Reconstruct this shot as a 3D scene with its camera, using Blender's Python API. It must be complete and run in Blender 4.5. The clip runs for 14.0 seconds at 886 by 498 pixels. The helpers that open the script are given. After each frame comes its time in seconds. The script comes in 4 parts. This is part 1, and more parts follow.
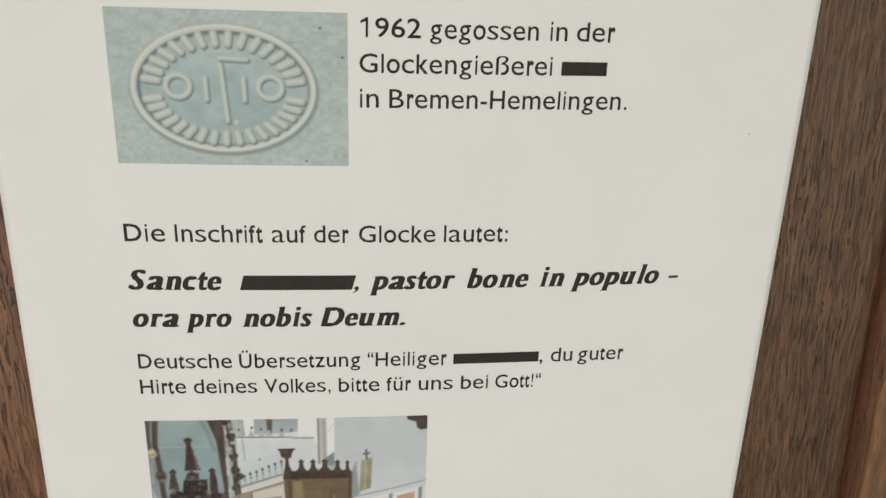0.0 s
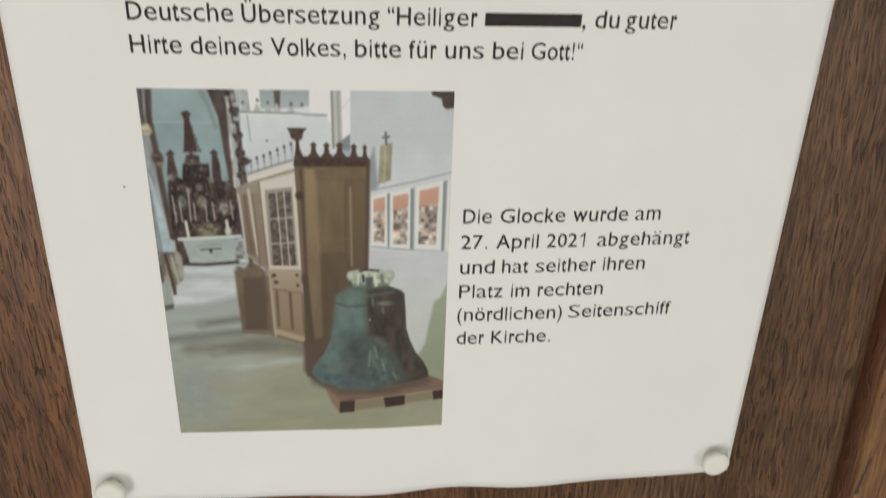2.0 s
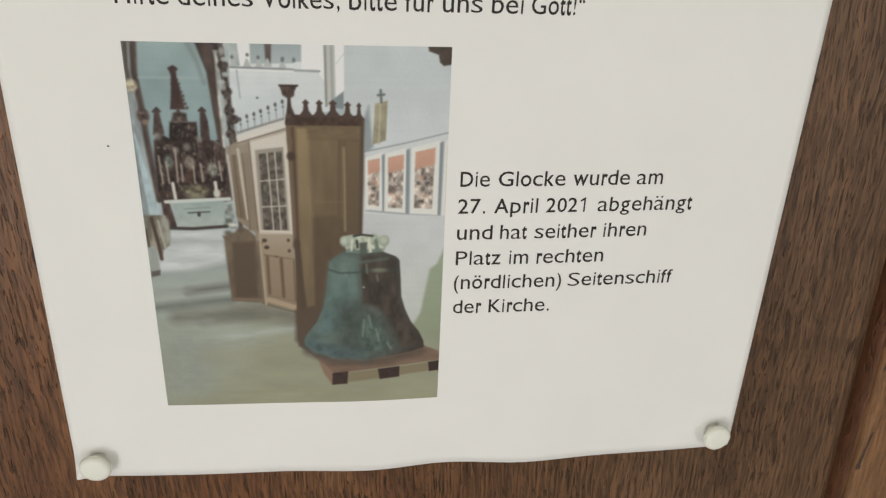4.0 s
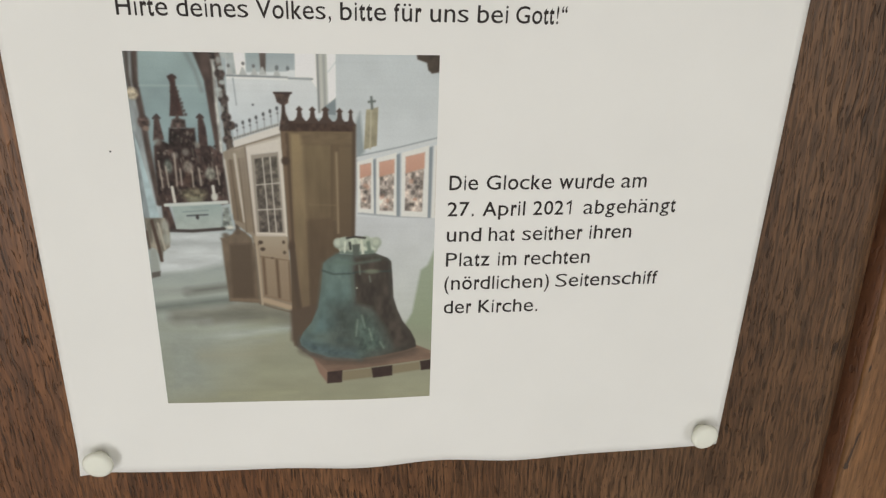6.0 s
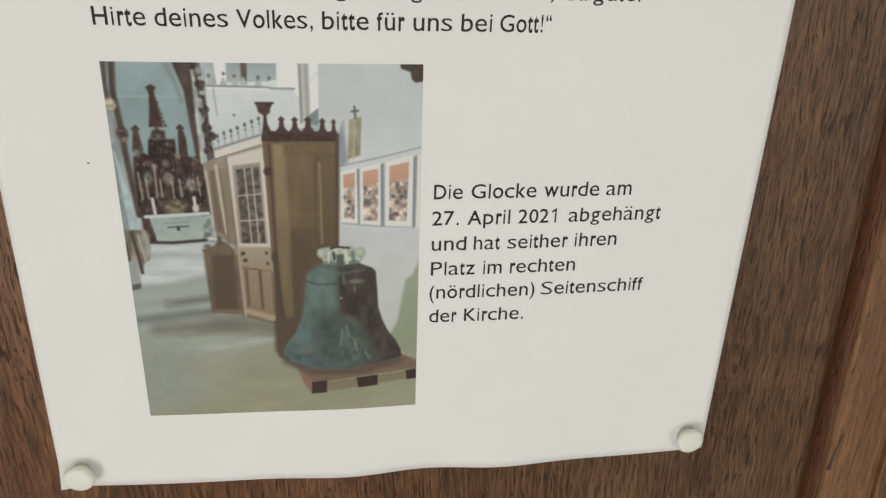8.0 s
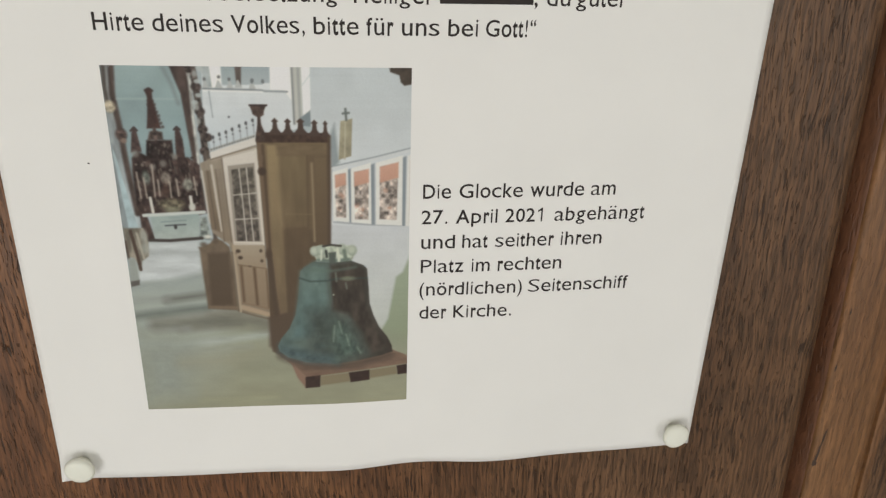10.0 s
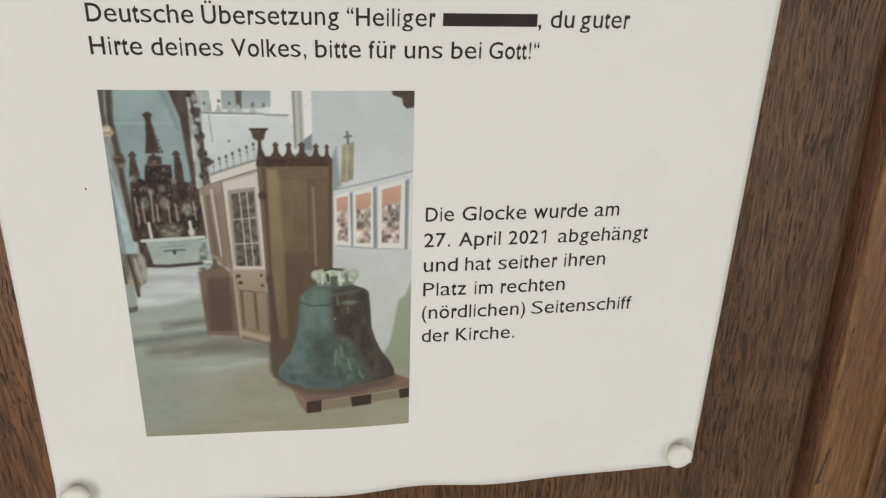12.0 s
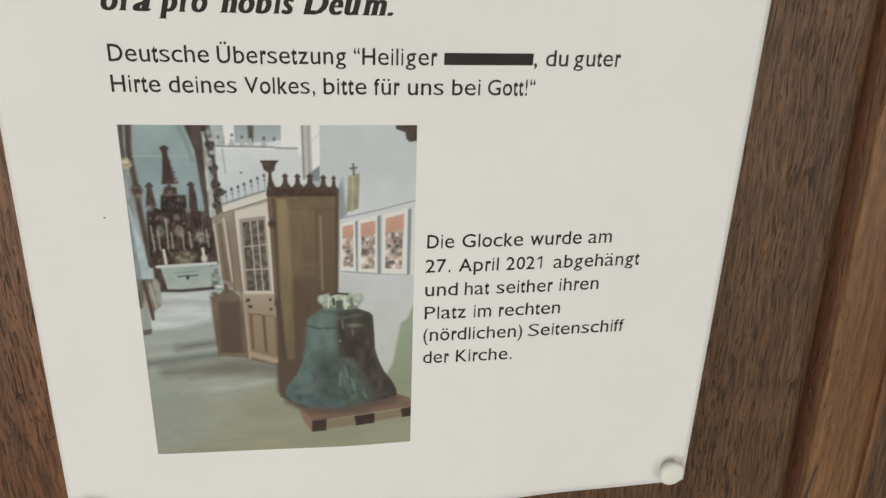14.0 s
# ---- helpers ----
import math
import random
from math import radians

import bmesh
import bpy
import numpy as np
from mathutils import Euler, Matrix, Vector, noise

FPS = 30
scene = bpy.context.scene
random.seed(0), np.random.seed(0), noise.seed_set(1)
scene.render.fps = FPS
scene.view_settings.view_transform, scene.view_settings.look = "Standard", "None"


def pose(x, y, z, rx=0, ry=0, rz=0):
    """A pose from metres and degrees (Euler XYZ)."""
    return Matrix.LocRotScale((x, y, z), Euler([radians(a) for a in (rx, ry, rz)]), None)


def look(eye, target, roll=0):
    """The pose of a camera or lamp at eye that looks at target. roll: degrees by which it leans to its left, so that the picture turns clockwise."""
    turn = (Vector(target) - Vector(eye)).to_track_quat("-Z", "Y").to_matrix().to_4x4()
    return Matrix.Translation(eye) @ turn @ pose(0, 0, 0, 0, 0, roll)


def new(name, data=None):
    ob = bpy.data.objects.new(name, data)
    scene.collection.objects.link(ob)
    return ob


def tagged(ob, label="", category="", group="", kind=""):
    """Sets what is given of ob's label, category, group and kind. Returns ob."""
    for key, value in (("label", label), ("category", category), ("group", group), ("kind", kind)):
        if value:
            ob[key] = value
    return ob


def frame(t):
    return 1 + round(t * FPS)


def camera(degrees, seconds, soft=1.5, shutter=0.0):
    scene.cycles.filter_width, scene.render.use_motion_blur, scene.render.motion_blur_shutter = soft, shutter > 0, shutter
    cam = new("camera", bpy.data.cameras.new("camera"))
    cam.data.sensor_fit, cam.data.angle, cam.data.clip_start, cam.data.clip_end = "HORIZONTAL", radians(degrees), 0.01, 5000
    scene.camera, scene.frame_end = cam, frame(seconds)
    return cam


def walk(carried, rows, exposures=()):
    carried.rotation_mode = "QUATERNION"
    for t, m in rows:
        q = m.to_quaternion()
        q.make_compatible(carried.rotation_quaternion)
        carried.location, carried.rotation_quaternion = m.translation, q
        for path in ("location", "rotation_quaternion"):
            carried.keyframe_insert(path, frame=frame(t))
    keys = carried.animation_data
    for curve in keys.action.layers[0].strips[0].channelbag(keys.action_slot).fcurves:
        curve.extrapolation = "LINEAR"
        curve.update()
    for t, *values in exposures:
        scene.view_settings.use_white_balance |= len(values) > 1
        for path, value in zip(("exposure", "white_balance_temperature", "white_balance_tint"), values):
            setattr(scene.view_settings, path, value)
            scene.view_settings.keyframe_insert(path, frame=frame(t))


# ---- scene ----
cam = camera(57.5, 14.0, soft=1.3, shutter=0.4)
# seconds, eye, a point that it looks at, lean
PATH = [
    (0.0, (-0.01608, -0.20830, 1.56050), (0.00865, 0.02580, 1.47625), -0.825),
    (0.5, (-0.01829, -0.20550, 1.55283), (0.00581, 0.02780, 1.46629), -0.498),
    (1.0, (-0.01575, -0.19860, 1.53390), (0.00859, 0.03310, 1.44345), -0.573),
    (1.5, (-0.01958, -0.20030, 1.51045), (0.00156, 0.02870, 1.41244), -1.055),
    (2.0, (-0.02409, -0.20870, 1.48831), (-0.00128, 0.01610, 1.38138), -0.760),
    (2.5, (-0.02368, -0.21080, 1.47470), (0.00010, 0.01280, 1.36556), -0.934),
    (3.0, (-0.02496, -0.20740, 1.47582), (-0.00074, 0.01760, 1.36947), -0.688),
    (3.5, (-0.02654, -0.20480, 1.47724), (-0.00005, 0.01880, 1.36866), -0.331),
    (6.0, (-0.02153, -0.21430, 1.47797), (0.00201, 0.01150, 1.37323), -0.776),
    (6.5, (-0.02356, -0.21140, 1.47560), (0.00148, 0.01420, 1.37084), -0.545),
    (7.0, (-0.02333, -0.21320, 1.47800), (0.00411, 0.01220, 1.37330), -0.454),
    (7.5, (-0.02440, -0.21070, 1.47991), (0.00350, 0.01360, 1.37291), -0.648),
    (8.0, (-0.02178, -0.21060, 1.48168), (0.00703, 0.01350, 1.37466), -0.637),
    (10.5, (-0.01826, -0.21920, 1.48303), (0.00918, 0.00620, 1.37823), -0.764),
    (11.0, (-0.02065, -0.21580, 1.48356), (0.00859, 0.00950, 1.37934), -0.732),
    (11.5, (-0.02117, -0.21340, 1.48247), (0.00888, 0.01190, 1.37834), -0.821),
    (12.0, (-0.02172, -0.21340, 1.48568), (0.00944, 0.01200, 1.38223), -0.770),
    (12.5, (-0.02314, -0.21470, 1.48450), (0.00862, 0.01080, 1.38144), -0.769),
    (13.0, (-0.02542, -0.21420, 1.48583), (0.00584, 0.01140, 1.38268), -0.749),
    (13.5, (-0.02659, -0.21530, 1.48784), (0.00519, 0.01100, 1.38629), -0.686),
    (14.0, (-0.02382, -0.22220, 1.49281), (0.00840, 0.00510, 1.39395), -0.632),
]
walk(cam, [(t, look(eye, target, roll)) for t, eye, target, roll in PATH])

# ---- added daylight: two unseen windows assumed behind the viewer ----
world = bpy.data.worlds.new("world")
scene.world = world
world.use_nodes = True
sky = world.node_tree.nodes.new("ShaderNodeTexSky")
sky.sky_type, sky.sun_disc = "NISHITA", False
sky.sun_elevation, sky.sun_rotation = radians(35), radians(120)
world.node_tree.nodes["Background"].inputs[1].default_value = 0.08
world.node_tree.links.new(sky.outputs[0], world.node_tree.nodes["Background"].inputs[0])


def added_area_lamp(name, m, width, height, watts, colour):
    lamp = bpy.data.lights.new(name, "AREA")
    lamp.shape, lamp.size, lamp.size_y, lamp.energy, lamp.color = "RECTANGLE", width, height, watts, colour
    new(name, lamp).matrix_world = m


# added openings, each with an area lamp, that light the sheet from both sides
WINDOW_Z, WINDOW_W, WINDOW_H = 1.22, 1.2, 1.9
ADDED_WINDOWS = ((-1.25, 36.5), (1.15, 19.0))
for window_x, watts in ADDED_WINDOWS:
    added_area_lamp("window_daylight", look((window_x, -2.62, WINDOW_Z), (window_x, 0, WINDOW_Z)), WINDOW_W, WINDOW_H, watts, (0.985, 0.985, 0.975))
scene.view_settings.exposure = 0.0


# ---- materials ----
def nodes_of(name):
    m = bpy.data.materials.new(name)
    m.use_nodes = True
    return m, m.node_tree.nodes, m.node_tree.links, m.node_tree.nodes["Principled BSDF"]


def node(tree, kind, **values):
    n = tree.new(kind)
    for key, value in values.items():
        n.inputs[key.replace("_", " ")].default_value = value
    return n


def ramp(tree, *stops):
    n = tree.new("ShaderNodeValToRGB")
    while len(n.color_ramp.elements) < len(stops):
        n.color_ramp.elements.new(0.5)
    for e, (at, c) in zip(n.color_ramp.elements, stops):
        e.position, e.color = at, (*c, 1) if len(c) == 3 else (c[0], c[0], c[0], 1)
    return n


def mix(tree, links, kind, a, b, fac):
    n = tree.new("ShaderNodeMix")
    n.data_type, n.blend_type = "RGBA", kind
    for socket, value in ((n.inputs[6], a), (n.inputs[7], b), (n.inputs[0], fac)):
        if isinstance(value, bpy.types.NodeSocket):
            links.new(value, socket)
        else:
            socket.default_value = value
    return n.outputs[2]


def oak(name, dark, mid, light, pore, gloss, open_grain=1.0, side_tints=None):
    """Oiled oak with upright grain: broad bands, fine streaks and long open pores that waver slightly."""
    m, tree, links, bsdf = nodes_of(name)
    where = tree.new("ShaderNodeTexCoord")
    sway = node(tree, "ShaderNodeTexNoise", Scale=55.0, Detail=1.0)
    links.new(where.outputs["Object"], sway.inputs["Vector"])
    shift = tree.new("ShaderNodeVectorMath")
    shift.operation = "MULTIPLY_ADD"
    shift.inputs[1].default_value = (0.0026, 0.0, 0.0)
    links.new(sway.outputs["Color"], shift.inputs[0])
    links.new(where.outputs["Object"], shift.inputs[2])

    def stretched(x, y, z, tilt=0.0):
        n = tree.new("ShaderNodeMapping")
        n.inputs["Scale"].default_value = (x, y, z)
        n.inputs["Rotation"].default_value = (0, radians(tilt), 0)
        links.new(shift.outputs[0], n.inputs["Vector"])
        return n.outputs[0]

    def layer(x, z, tilt, detail, rough, *stops):
        n = node(tree, "ShaderNodeTexNoise", Scale=1.0, Detail=detail, Roughness=rough)
        links.new(stretched(x, x * 0.3, z, tilt), n.inputs["Vector"])
        r = ramp(tree, *stops)
        links.new(n.outputs[0], r.inputs[0])
        return r.outputs[0], n.outputs[0]

    colour, _ = layer(38, 3.2, 0, 3.0, 0.55, (0.28, dark), (0.52, mid), (0.75, light))
    # tints the bands across x: redder at the left, near neutral at the right
    if side_tints:
        across = tree.new("ShaderNodeSeparateXYZ")
        links.new(shift.outputs[0], across.inputs[0])
        spread = tree.new("ShaderNodeMapRange")
        spread.inputs["From Min"].default_value, spread.inputs["From Max"].default_value = -0.10, 0.13
        links.new(across.outputs[0], spread.inputs["Value"])
        tone = ramp(tree, (0.15, side_tints[0]), (0.75, side_tints[1]))
        links.new(spread.outputs[0], tone.inputs[0])
        colour = mix(tree, links, "MULTIPLY", colour, tone.outputs[0], 1.0)
    lines, streaks = layer(520, 16, 0, 4.0, 0.6, (0.28, (0.72,)), (0.52, (1.0,)), (0.75, (1.2,)))
    colour = mix(tree, links, "MULTIPLY", colour, lines, 1.0)
    fibre, _ = layer(2200, 190, -1.5, 2.0, 0.6, (0.3, (0.84,)), (0.7, (1.16,)))
    colour = mix(tree, links, "MULTIPLY", colour, fibre, 1.0)
    ridges, ridge = layer(950, 66, -1.0, 2.0, 0.5, (0.40, (1.36,)), (0.50, (1.02,)), (0.57, (0.66,)))
    colour = mix(tree, links, "MULTIPLY", colour, ridges, 0.85 * open_grain)
    long_pores, _ = layer(1150, 105, -1.3, 1.5, 0.5, (0.59, (0.0,)), (0.64, (0.95,)))
    short_pores, _ = layer(1900, 300, -2.0, 1.0, 0.5, (0.63, (0.0,)), (0.69, (0.7,)))
    often, _ = layer(60, 14, 0, 2.0, 0.5, (0.36, (0.35 * open_grain,)), (0.58, (0.95 * open_grain,)))
    holes = mix(tree, links, "LIGHTEN", long_pores, short_pores, 1.0)
    holes = mix(tree, links, "MULTIPLY", holes, often, 1.0)
    colour = mix(tree, links, "MIX", colour, (*pore, 1), holes)
    links.new(colour, bsdf.inputs["Base Color"])
    gleam = ramp(tree, (0.3, (gloss - 0.06,)), (0.7, (gloss + 0.1,)))
    links.new(streaks, gleam.inputs[0])
    links.new(gleam.outputs[0], bsdf.inputs["Roughness"])
    bsdf.inputs["Specular IOR Level"].default_value = 0.4
    bump = node(tree, "ShaderNodeBump", Strength=0.9, Distance=0.0006)
    bump.invert = True
    links.new(holes, bump.inputs["Height"])
    fine = node(tree, "ShaderNodeBump", Strength=0.3 * open_grain, Distance=0.0006)
    fine.invert = True
    links.new(ridge, fine.inputs["Height"])
    links.new(bump.outputs[0], fine.inputs["Normal"])
    links.new(fine.outputs[0], bsdf.inputs["Normal"])
    return m


def plain(name, colour, rough, spread=0.06, size=40.0, bump=0.0, shine=0.5):
    """A painted or moulded surface: slight stains at two scales and a fine relief."""
    m, tree, links, bsdf = nodes_of(name)
    where = tree.new("ShaderNodeTexCoord")
    broad = node(tree, "ShaderNodeTexNoise", Scale=size, Detail=3.0)
    small = node(tree, "ShaderNodeTexNoise", Scale=size * 22, Detail=2.0)
    for n in (broad, small):
        links.new(where.outputs["Object"], n.inputs["Vector"])
    tone = ramp(tree, (0.25, tuple(c * (1 - spread) for c in colour)), (0.75, tuple(min(1, c * (1 + spread)) for c in colour)))
    links.new(broad.outputs[0], tone.inputs[0])
    links.new(tone.outputs[0], bsdf.inputs["Base Color"])
    bsdf.inputs["Roughness"].default_value = rough
    bsdf.inputs["Specular IOR Level"].default_value = shine
    if bump:
        relief = node(tree, "ShaderNodeBump", Strength=0.3, Distance=bump)
        links.new(small.outputs[0], relief.inputs["Height"])
        links.new(relief.outputs[0], bsdf.inputs["Normal"])
    return m


def printed(name):
    """Printer's ink on paper: the colours lie in the mesh, with a faint grain."""
    m, tree, links, bsdf = nodes_of(name)
    ink = tree.new("ShaderNodeVertexColor")
    ink.layer_name = "ink"
    where = tree.new("ShaderNodeTexCoord")
    grain = node(tree, "ShaderNodeTexNoise", Scale=2600.0, Detail=1.0)
    links.new(where.outputs["Object"], grain.inputs["Vector"])
    dots = ramp(tree, (0.3, (0.975,)), (0.7, (1.02,)))
    links.new(grain.outputs[0], dots.inputs[0])
    links.new(mix(tree, links, "MULTIPLY", ink.outputs[0], dots.outputs[0], 1.0), bsdf.inputs["Base Color"])
    bsdf.inputs["Roughness"].default_value = 0.7
    bsdf.inputs["Specular IOR Level"].default_value = 0.12
    return m


OAK = oak("dark_oak", (0.078, 0.037, 0.016), (0.122, 0.063, 0.029), (0.158, 0.088, 0.044), (0.034, 0.016, 0.007), 0.44, side_tints=((1.12, 0.90, 0.72), (0.98, 0.98, 0.99)))
HONEY = oak("honey_oak", (0.130, 0.057, 0.023), (0.205, 0.102, 0.043), (0.265, 0.150, 0.074), (0.09, 0.044, 0.021), 0.44, 0.45)
RED_OAK = oak("red_oak", (0.090, 0.037, 0.018), (0.140, 0.060, 0.030), (0.175, 0.084, 0.044), (0.045, 0.02, 0.011), 0.42, 0.4)
PAPER = plain("white_paper", (0.815, 0.812, 0.785), 0.8, 0.02, 30.0, shine=0.15)
INK = plain("black_ink", (0.040, 0.034, 0.032), 0.7, 0.15, 300.0, shine=0.12)
PRINT = printed("printed_ink")
PIN = plain("ivory_plastic", (0.81, 0.82, 0.73), 0.5, 0.03, 200.0, shine=0.3)
STEEL = plain("pin_steel", (0.55, 0.55, 0.53), 0.3, 0.05, 400.0)
STEEL.node_tree.nodes["Principled BSDF"].inputs["Metallic"].default_value = 1.0
GOUGE = plain("torn_wood", (0.055, 0.034, 0.023), 0.8, 0.3, 300.0)
PLASTER = plain("plaster", (0.72, 0.69, 0.63), 0.9, 0.05, 3.0, 0.002)
STONE = plain("stone_floor", (0.34, 0.31, 0.27), 0.7, 0.12, 4.0, 0.001)


# ---- building helpers ----
def part(name, bm, material, parent=None, label=""):
    me = bpy.data.meshes.new(name)
    bm.to_mesh(me)
    bm.free()
    me.materials.append(material)
    ob = new(name, me)
    ob.parent = parent
    return tagged(ob, label)


def block(bm, x0, y0, z0, x1, y1, z1):
    made = bmesh.ops.create_cube(bm, size=1)["verts"]
    bmesh.ops.transform(bm, verts=made, matrix=Matrix.LocRotScale(
        ((x0 + x1) / 2, (y0 + y1) / 2, (z0 + z1) / 2), None, (x1 - x0, y1 - y0, z1 - z0)))


def boxes(name, material, parent, *spans):
    bm = bmesh.new()
    for span in spans:
        block(bm, *span)
    return part(name, bm, material, parent)


def moulded(outline, z0, z1):
    """A closed outline in x and y, drawn upright from z0 to z1, with smooth long faces."""
    bm = bmesh.new()
    low = [bm.verts.new((x, y, z0)) for x, y in outline]
    high = [bm.verts.new((x, y, z1)) for x, y in outline]
    for i in range(len(outline)):
        j = (i + 1) % len(outline)
        bm.faces.new((low[i], low[j], high[j], high[i]))
    bm.faces.new(low[::-1])
    bm.faces.new(high)
    bmesh.ops.recalc_face_normals(bm, faces=bm.faces)
    return bm


def arc(cx, cy, rx, ry, a0, a1, n):
    return [(cx + rx * math.cos(radians(a0 + (a1 - a0) * i / n)), cy + ry * math.sin(radians(a0 + (a1 - a0) * i / n))) for i in range(n + 1)]


# ---- the unseen room, added to close the place ----
X0, X1, Y0, Y1, TOP = -2.4, 2.2, -2.6, 0.03, 2.9
tagged(boxes("floor", STONE, None, (X0 - 0.2, Y0 - 0.2, -0.2, X1 + 0.2, Y1 + 0.2, 0.0)), "worn grey stone floor of the room", "floor", kind="structure")
tagged(boxes("ceiling", PLASTER, None, (X0 - 0.2, Y0 - 0.2, TOP, X1 + 0.2, Y1 + 0.2, TOP + 0.2)), "pale plastered ceiling", "ceiling", kind="structure")
for name, span in (("wall_north", (X0 - 0.2, Y1, 0, X1 + 0.2, Y1 + 0.2, TOP)), ("wall_west", (X0 - 0.2, Y0, 0, X0, Y1, TOP)), ("wall_east", (X1, Y0, 0, X1 + 0.2, Y1, TOP))):
    tagged(boxes(name, PLASTER, None, span), "pale plastered wall", "wall", kind="structure")
# the unseen south wall is left open around the two added lamps
WB, WT = WINDOW_Z - WINDOW_H / 2, WINDOW_Z + WINDOW_H / 2
sides = [X0 - 0.2] + [x + k * WINDOW_W / 2 for x, _ in ADDED_WINDOWS for k in (-1, 1)] + [X1 + 0.2]
piers = [(sides[i], Y0 - 0.2, 0, sides[i + 1], Y0, TOP) for i in (0, 2, 4)]
for i in (1, 3):
    piers += [(sides[i], Y0 - 0.2, 0, sides[i + 1], Y0, WB), (sides[i], Y0 - 0.2, WT, sides[i + 1], Y0, TOP)]
tagged(boxes("wall_south", PLASTER, None, *piers), "unseen pale plastered wall with two added window openings", "wall", kind="structure")

# ---- oak panelling: board, groove and moulding ----
panelling = tagged(new("panelling"), "dark oiled oak panelling with an upright moulding", "panelling", kind="structure")
BOARD_END = 0.1404
edge = arc(0.1316, 0.0095, 0.0088, 0.0095, -90, -5, 14)
part("board", moulded([(-1.3, 0.0), (-0.6, 0.0), (0.05, 0.0)] + edge + [(BOARD_END, 0.029), (-1.3, 0.029)], 0.0, 2.3), OAK, panelling)
bead = [(0.1405, 0.029), (0.1405, 0.0085), (0.1408, 0.0060), (0.1414, 0.0038), (0.1421, 0.0021), (0.1428, 0.0008), (0.1432, 0.0005), (0.1432, 0.029)]
part("bead", moulded(bead, 0.0, 2.3), RED_OAK, panelling, "narrow red-brown bead beside the groove")
flat = [(0.1433, 0.029), (0.1433, 0.0004), (0.1435, -0.0002), (0.1439, -0.0009), (0.1450, -0.0014), (0.149, -0.0020), (0.155, -0.0022), (0.162, -0.0012), (0.1648, -0.0002)]
rim = [(0.1653, -0.0002)] + arc(0.1670, -0.0008, 0.0018, 0.0014, 215, 330, 5)
moulding = part("moulding", moulded(flat + rim + [(0.1695, 0.004), (0.1697, 0.029)], 0.0, 2.3), HONEY, panelling, "honey-brown oak moulding with worn edges")
part("stile", moulded([(0.1699, 0.029), (0.1699, 0.009), (0.174, 0.0075), (0.20, 0.0070), (1.3, 0.0070), (1.3, 0.029)], 0.0, 2.3), OAK, panelling)
for strip in panelling.children:
    for face in strip.data.polygons:
        face.use_smooth = abs(face.normal.z) < 0.5 and strip.name != "stile"
    mod = strip.modifiers.new("crisp", "EDGE_SPLIT")
    mod.split_angle = radians(38)

# an old gouge in the moulding's edge
rough = random.Random(5)
bm = bmesh.new()
for cx, cz, wide, high, lean in ((0.1450, 1.2885, 0.0005, 0.0042, 0.08), (0.1446, 1.2845, 0.0008, 0.0018, 0.1), (0.1459, 1.2960, 0.0004, 0.0040, 0.12), (0.1446, 1.3260, 0.0003, 0.0018, 0.1), (0.1452, 1.3480, 0.0003, 0.0014, 0.1)):
    rim_points = []
    for k in range(14):
        a = 2 * math.pi * k / 14
        r = 0.65 + 0.5 * rough.random()
        z = high * math.sin(a) * r
        rim_points.append(bm.verts.new((cx + wide * math.cos(a) * r + lean * z, 0.0, cz + z)))
    bm.faces.new(rim_points)
for vert in bm.verts:
    x = vert.co.x
    vert.co.y = (-0.0014 - 0.15 * (x - 0.1450) if x > 0.1450 else -0.0014 + 0.385 * (0.1450 - x) if x > 0.1437 else -0.0009 + 1.29 * (0.1437 - x)) - 0.0002
part("gouge", bm, GOUGE, moulding, "dark splintered gouge in the wood")

# ---- the sheet of paper: its plane and how it bulges off the board ----
MM = 0.001
SHEET_W, SHEET_H, TURNED = 210.0, 297.0, 2.55
sheet = tagged(new("notice_sheet"), "white printed paper notice pinned to the oak panelling", "notice")
sheet.matrix_world = pose(-0.11511, 0.0, 1.30806, 0, TURNED, 0)


def bulge(u, v):
    """How far the sheet stands off the board, in mm, at u across and v up."""
    s = min(1.0, max(0.0, (v - 122) / 75))
    s = s * s * (3 - 2 * s)
    h = (3 + 2 * s) * max(0.0, 1 - ((u - 105) / 105) ** 2) + 0.6
    h += 1.3 * math.exp(-max(v, 0) / 22) * math.exp(-((u - 112) / 45) ** 2) * math.cos(2 * math.pi * (u - 85) / 58)
    h += 1.6 * max(0.0, 1 - math.hypot(u, v) / 9) ** 1.3 - 0.35 * math.exp(-((u - 9) ** 2 + (v - 7) ** 2) / 60)
    return h


def on_sheet(u, v, lift=0.0):
    return Vector((u * MM, -(bulge(u, v) + lift) * MM, v * MM))


def grid_mesh(bm, u0, v0, u1, v1, nu, nv, lift):
    rows = [[bm.verts.new(on_sheet(u0 + (u1 - u0) * i / nu, v0 + (v1 - v0) * j / nv, lift)) for i in range(nu + 1)] for j in range(nv + 1)]
    for j in range(nv):
        for i in range(nu):
            bm.faces.new((rows[j][i], rows[j][i + 1], rows[j + 1][i + 1], rows[j + 1][i])).smooth = True
    return rows


bm = bmesh.new()
front = grid_mesh(bm, 0, 0, SHEET_W, SHEET_H, 105, 99, 0.0)
back = grid_mesh(bm, 0, 0, SHEET_W, SHEET_H, 105, 99, -0.2)
border = lambda g: g[0] + [r[-1] for r in g[1:]] + g[-1][-2::-1] + [r[0] for r in g[-2:0:-1]]
one, two = border(front), border(back)
for i in range(len(one)):
    j = (i + 1) % len(one)
    bm.faces.new((one[j], one[i], two[i], two[j]))
part("paper", bm, PAPER, sheet)


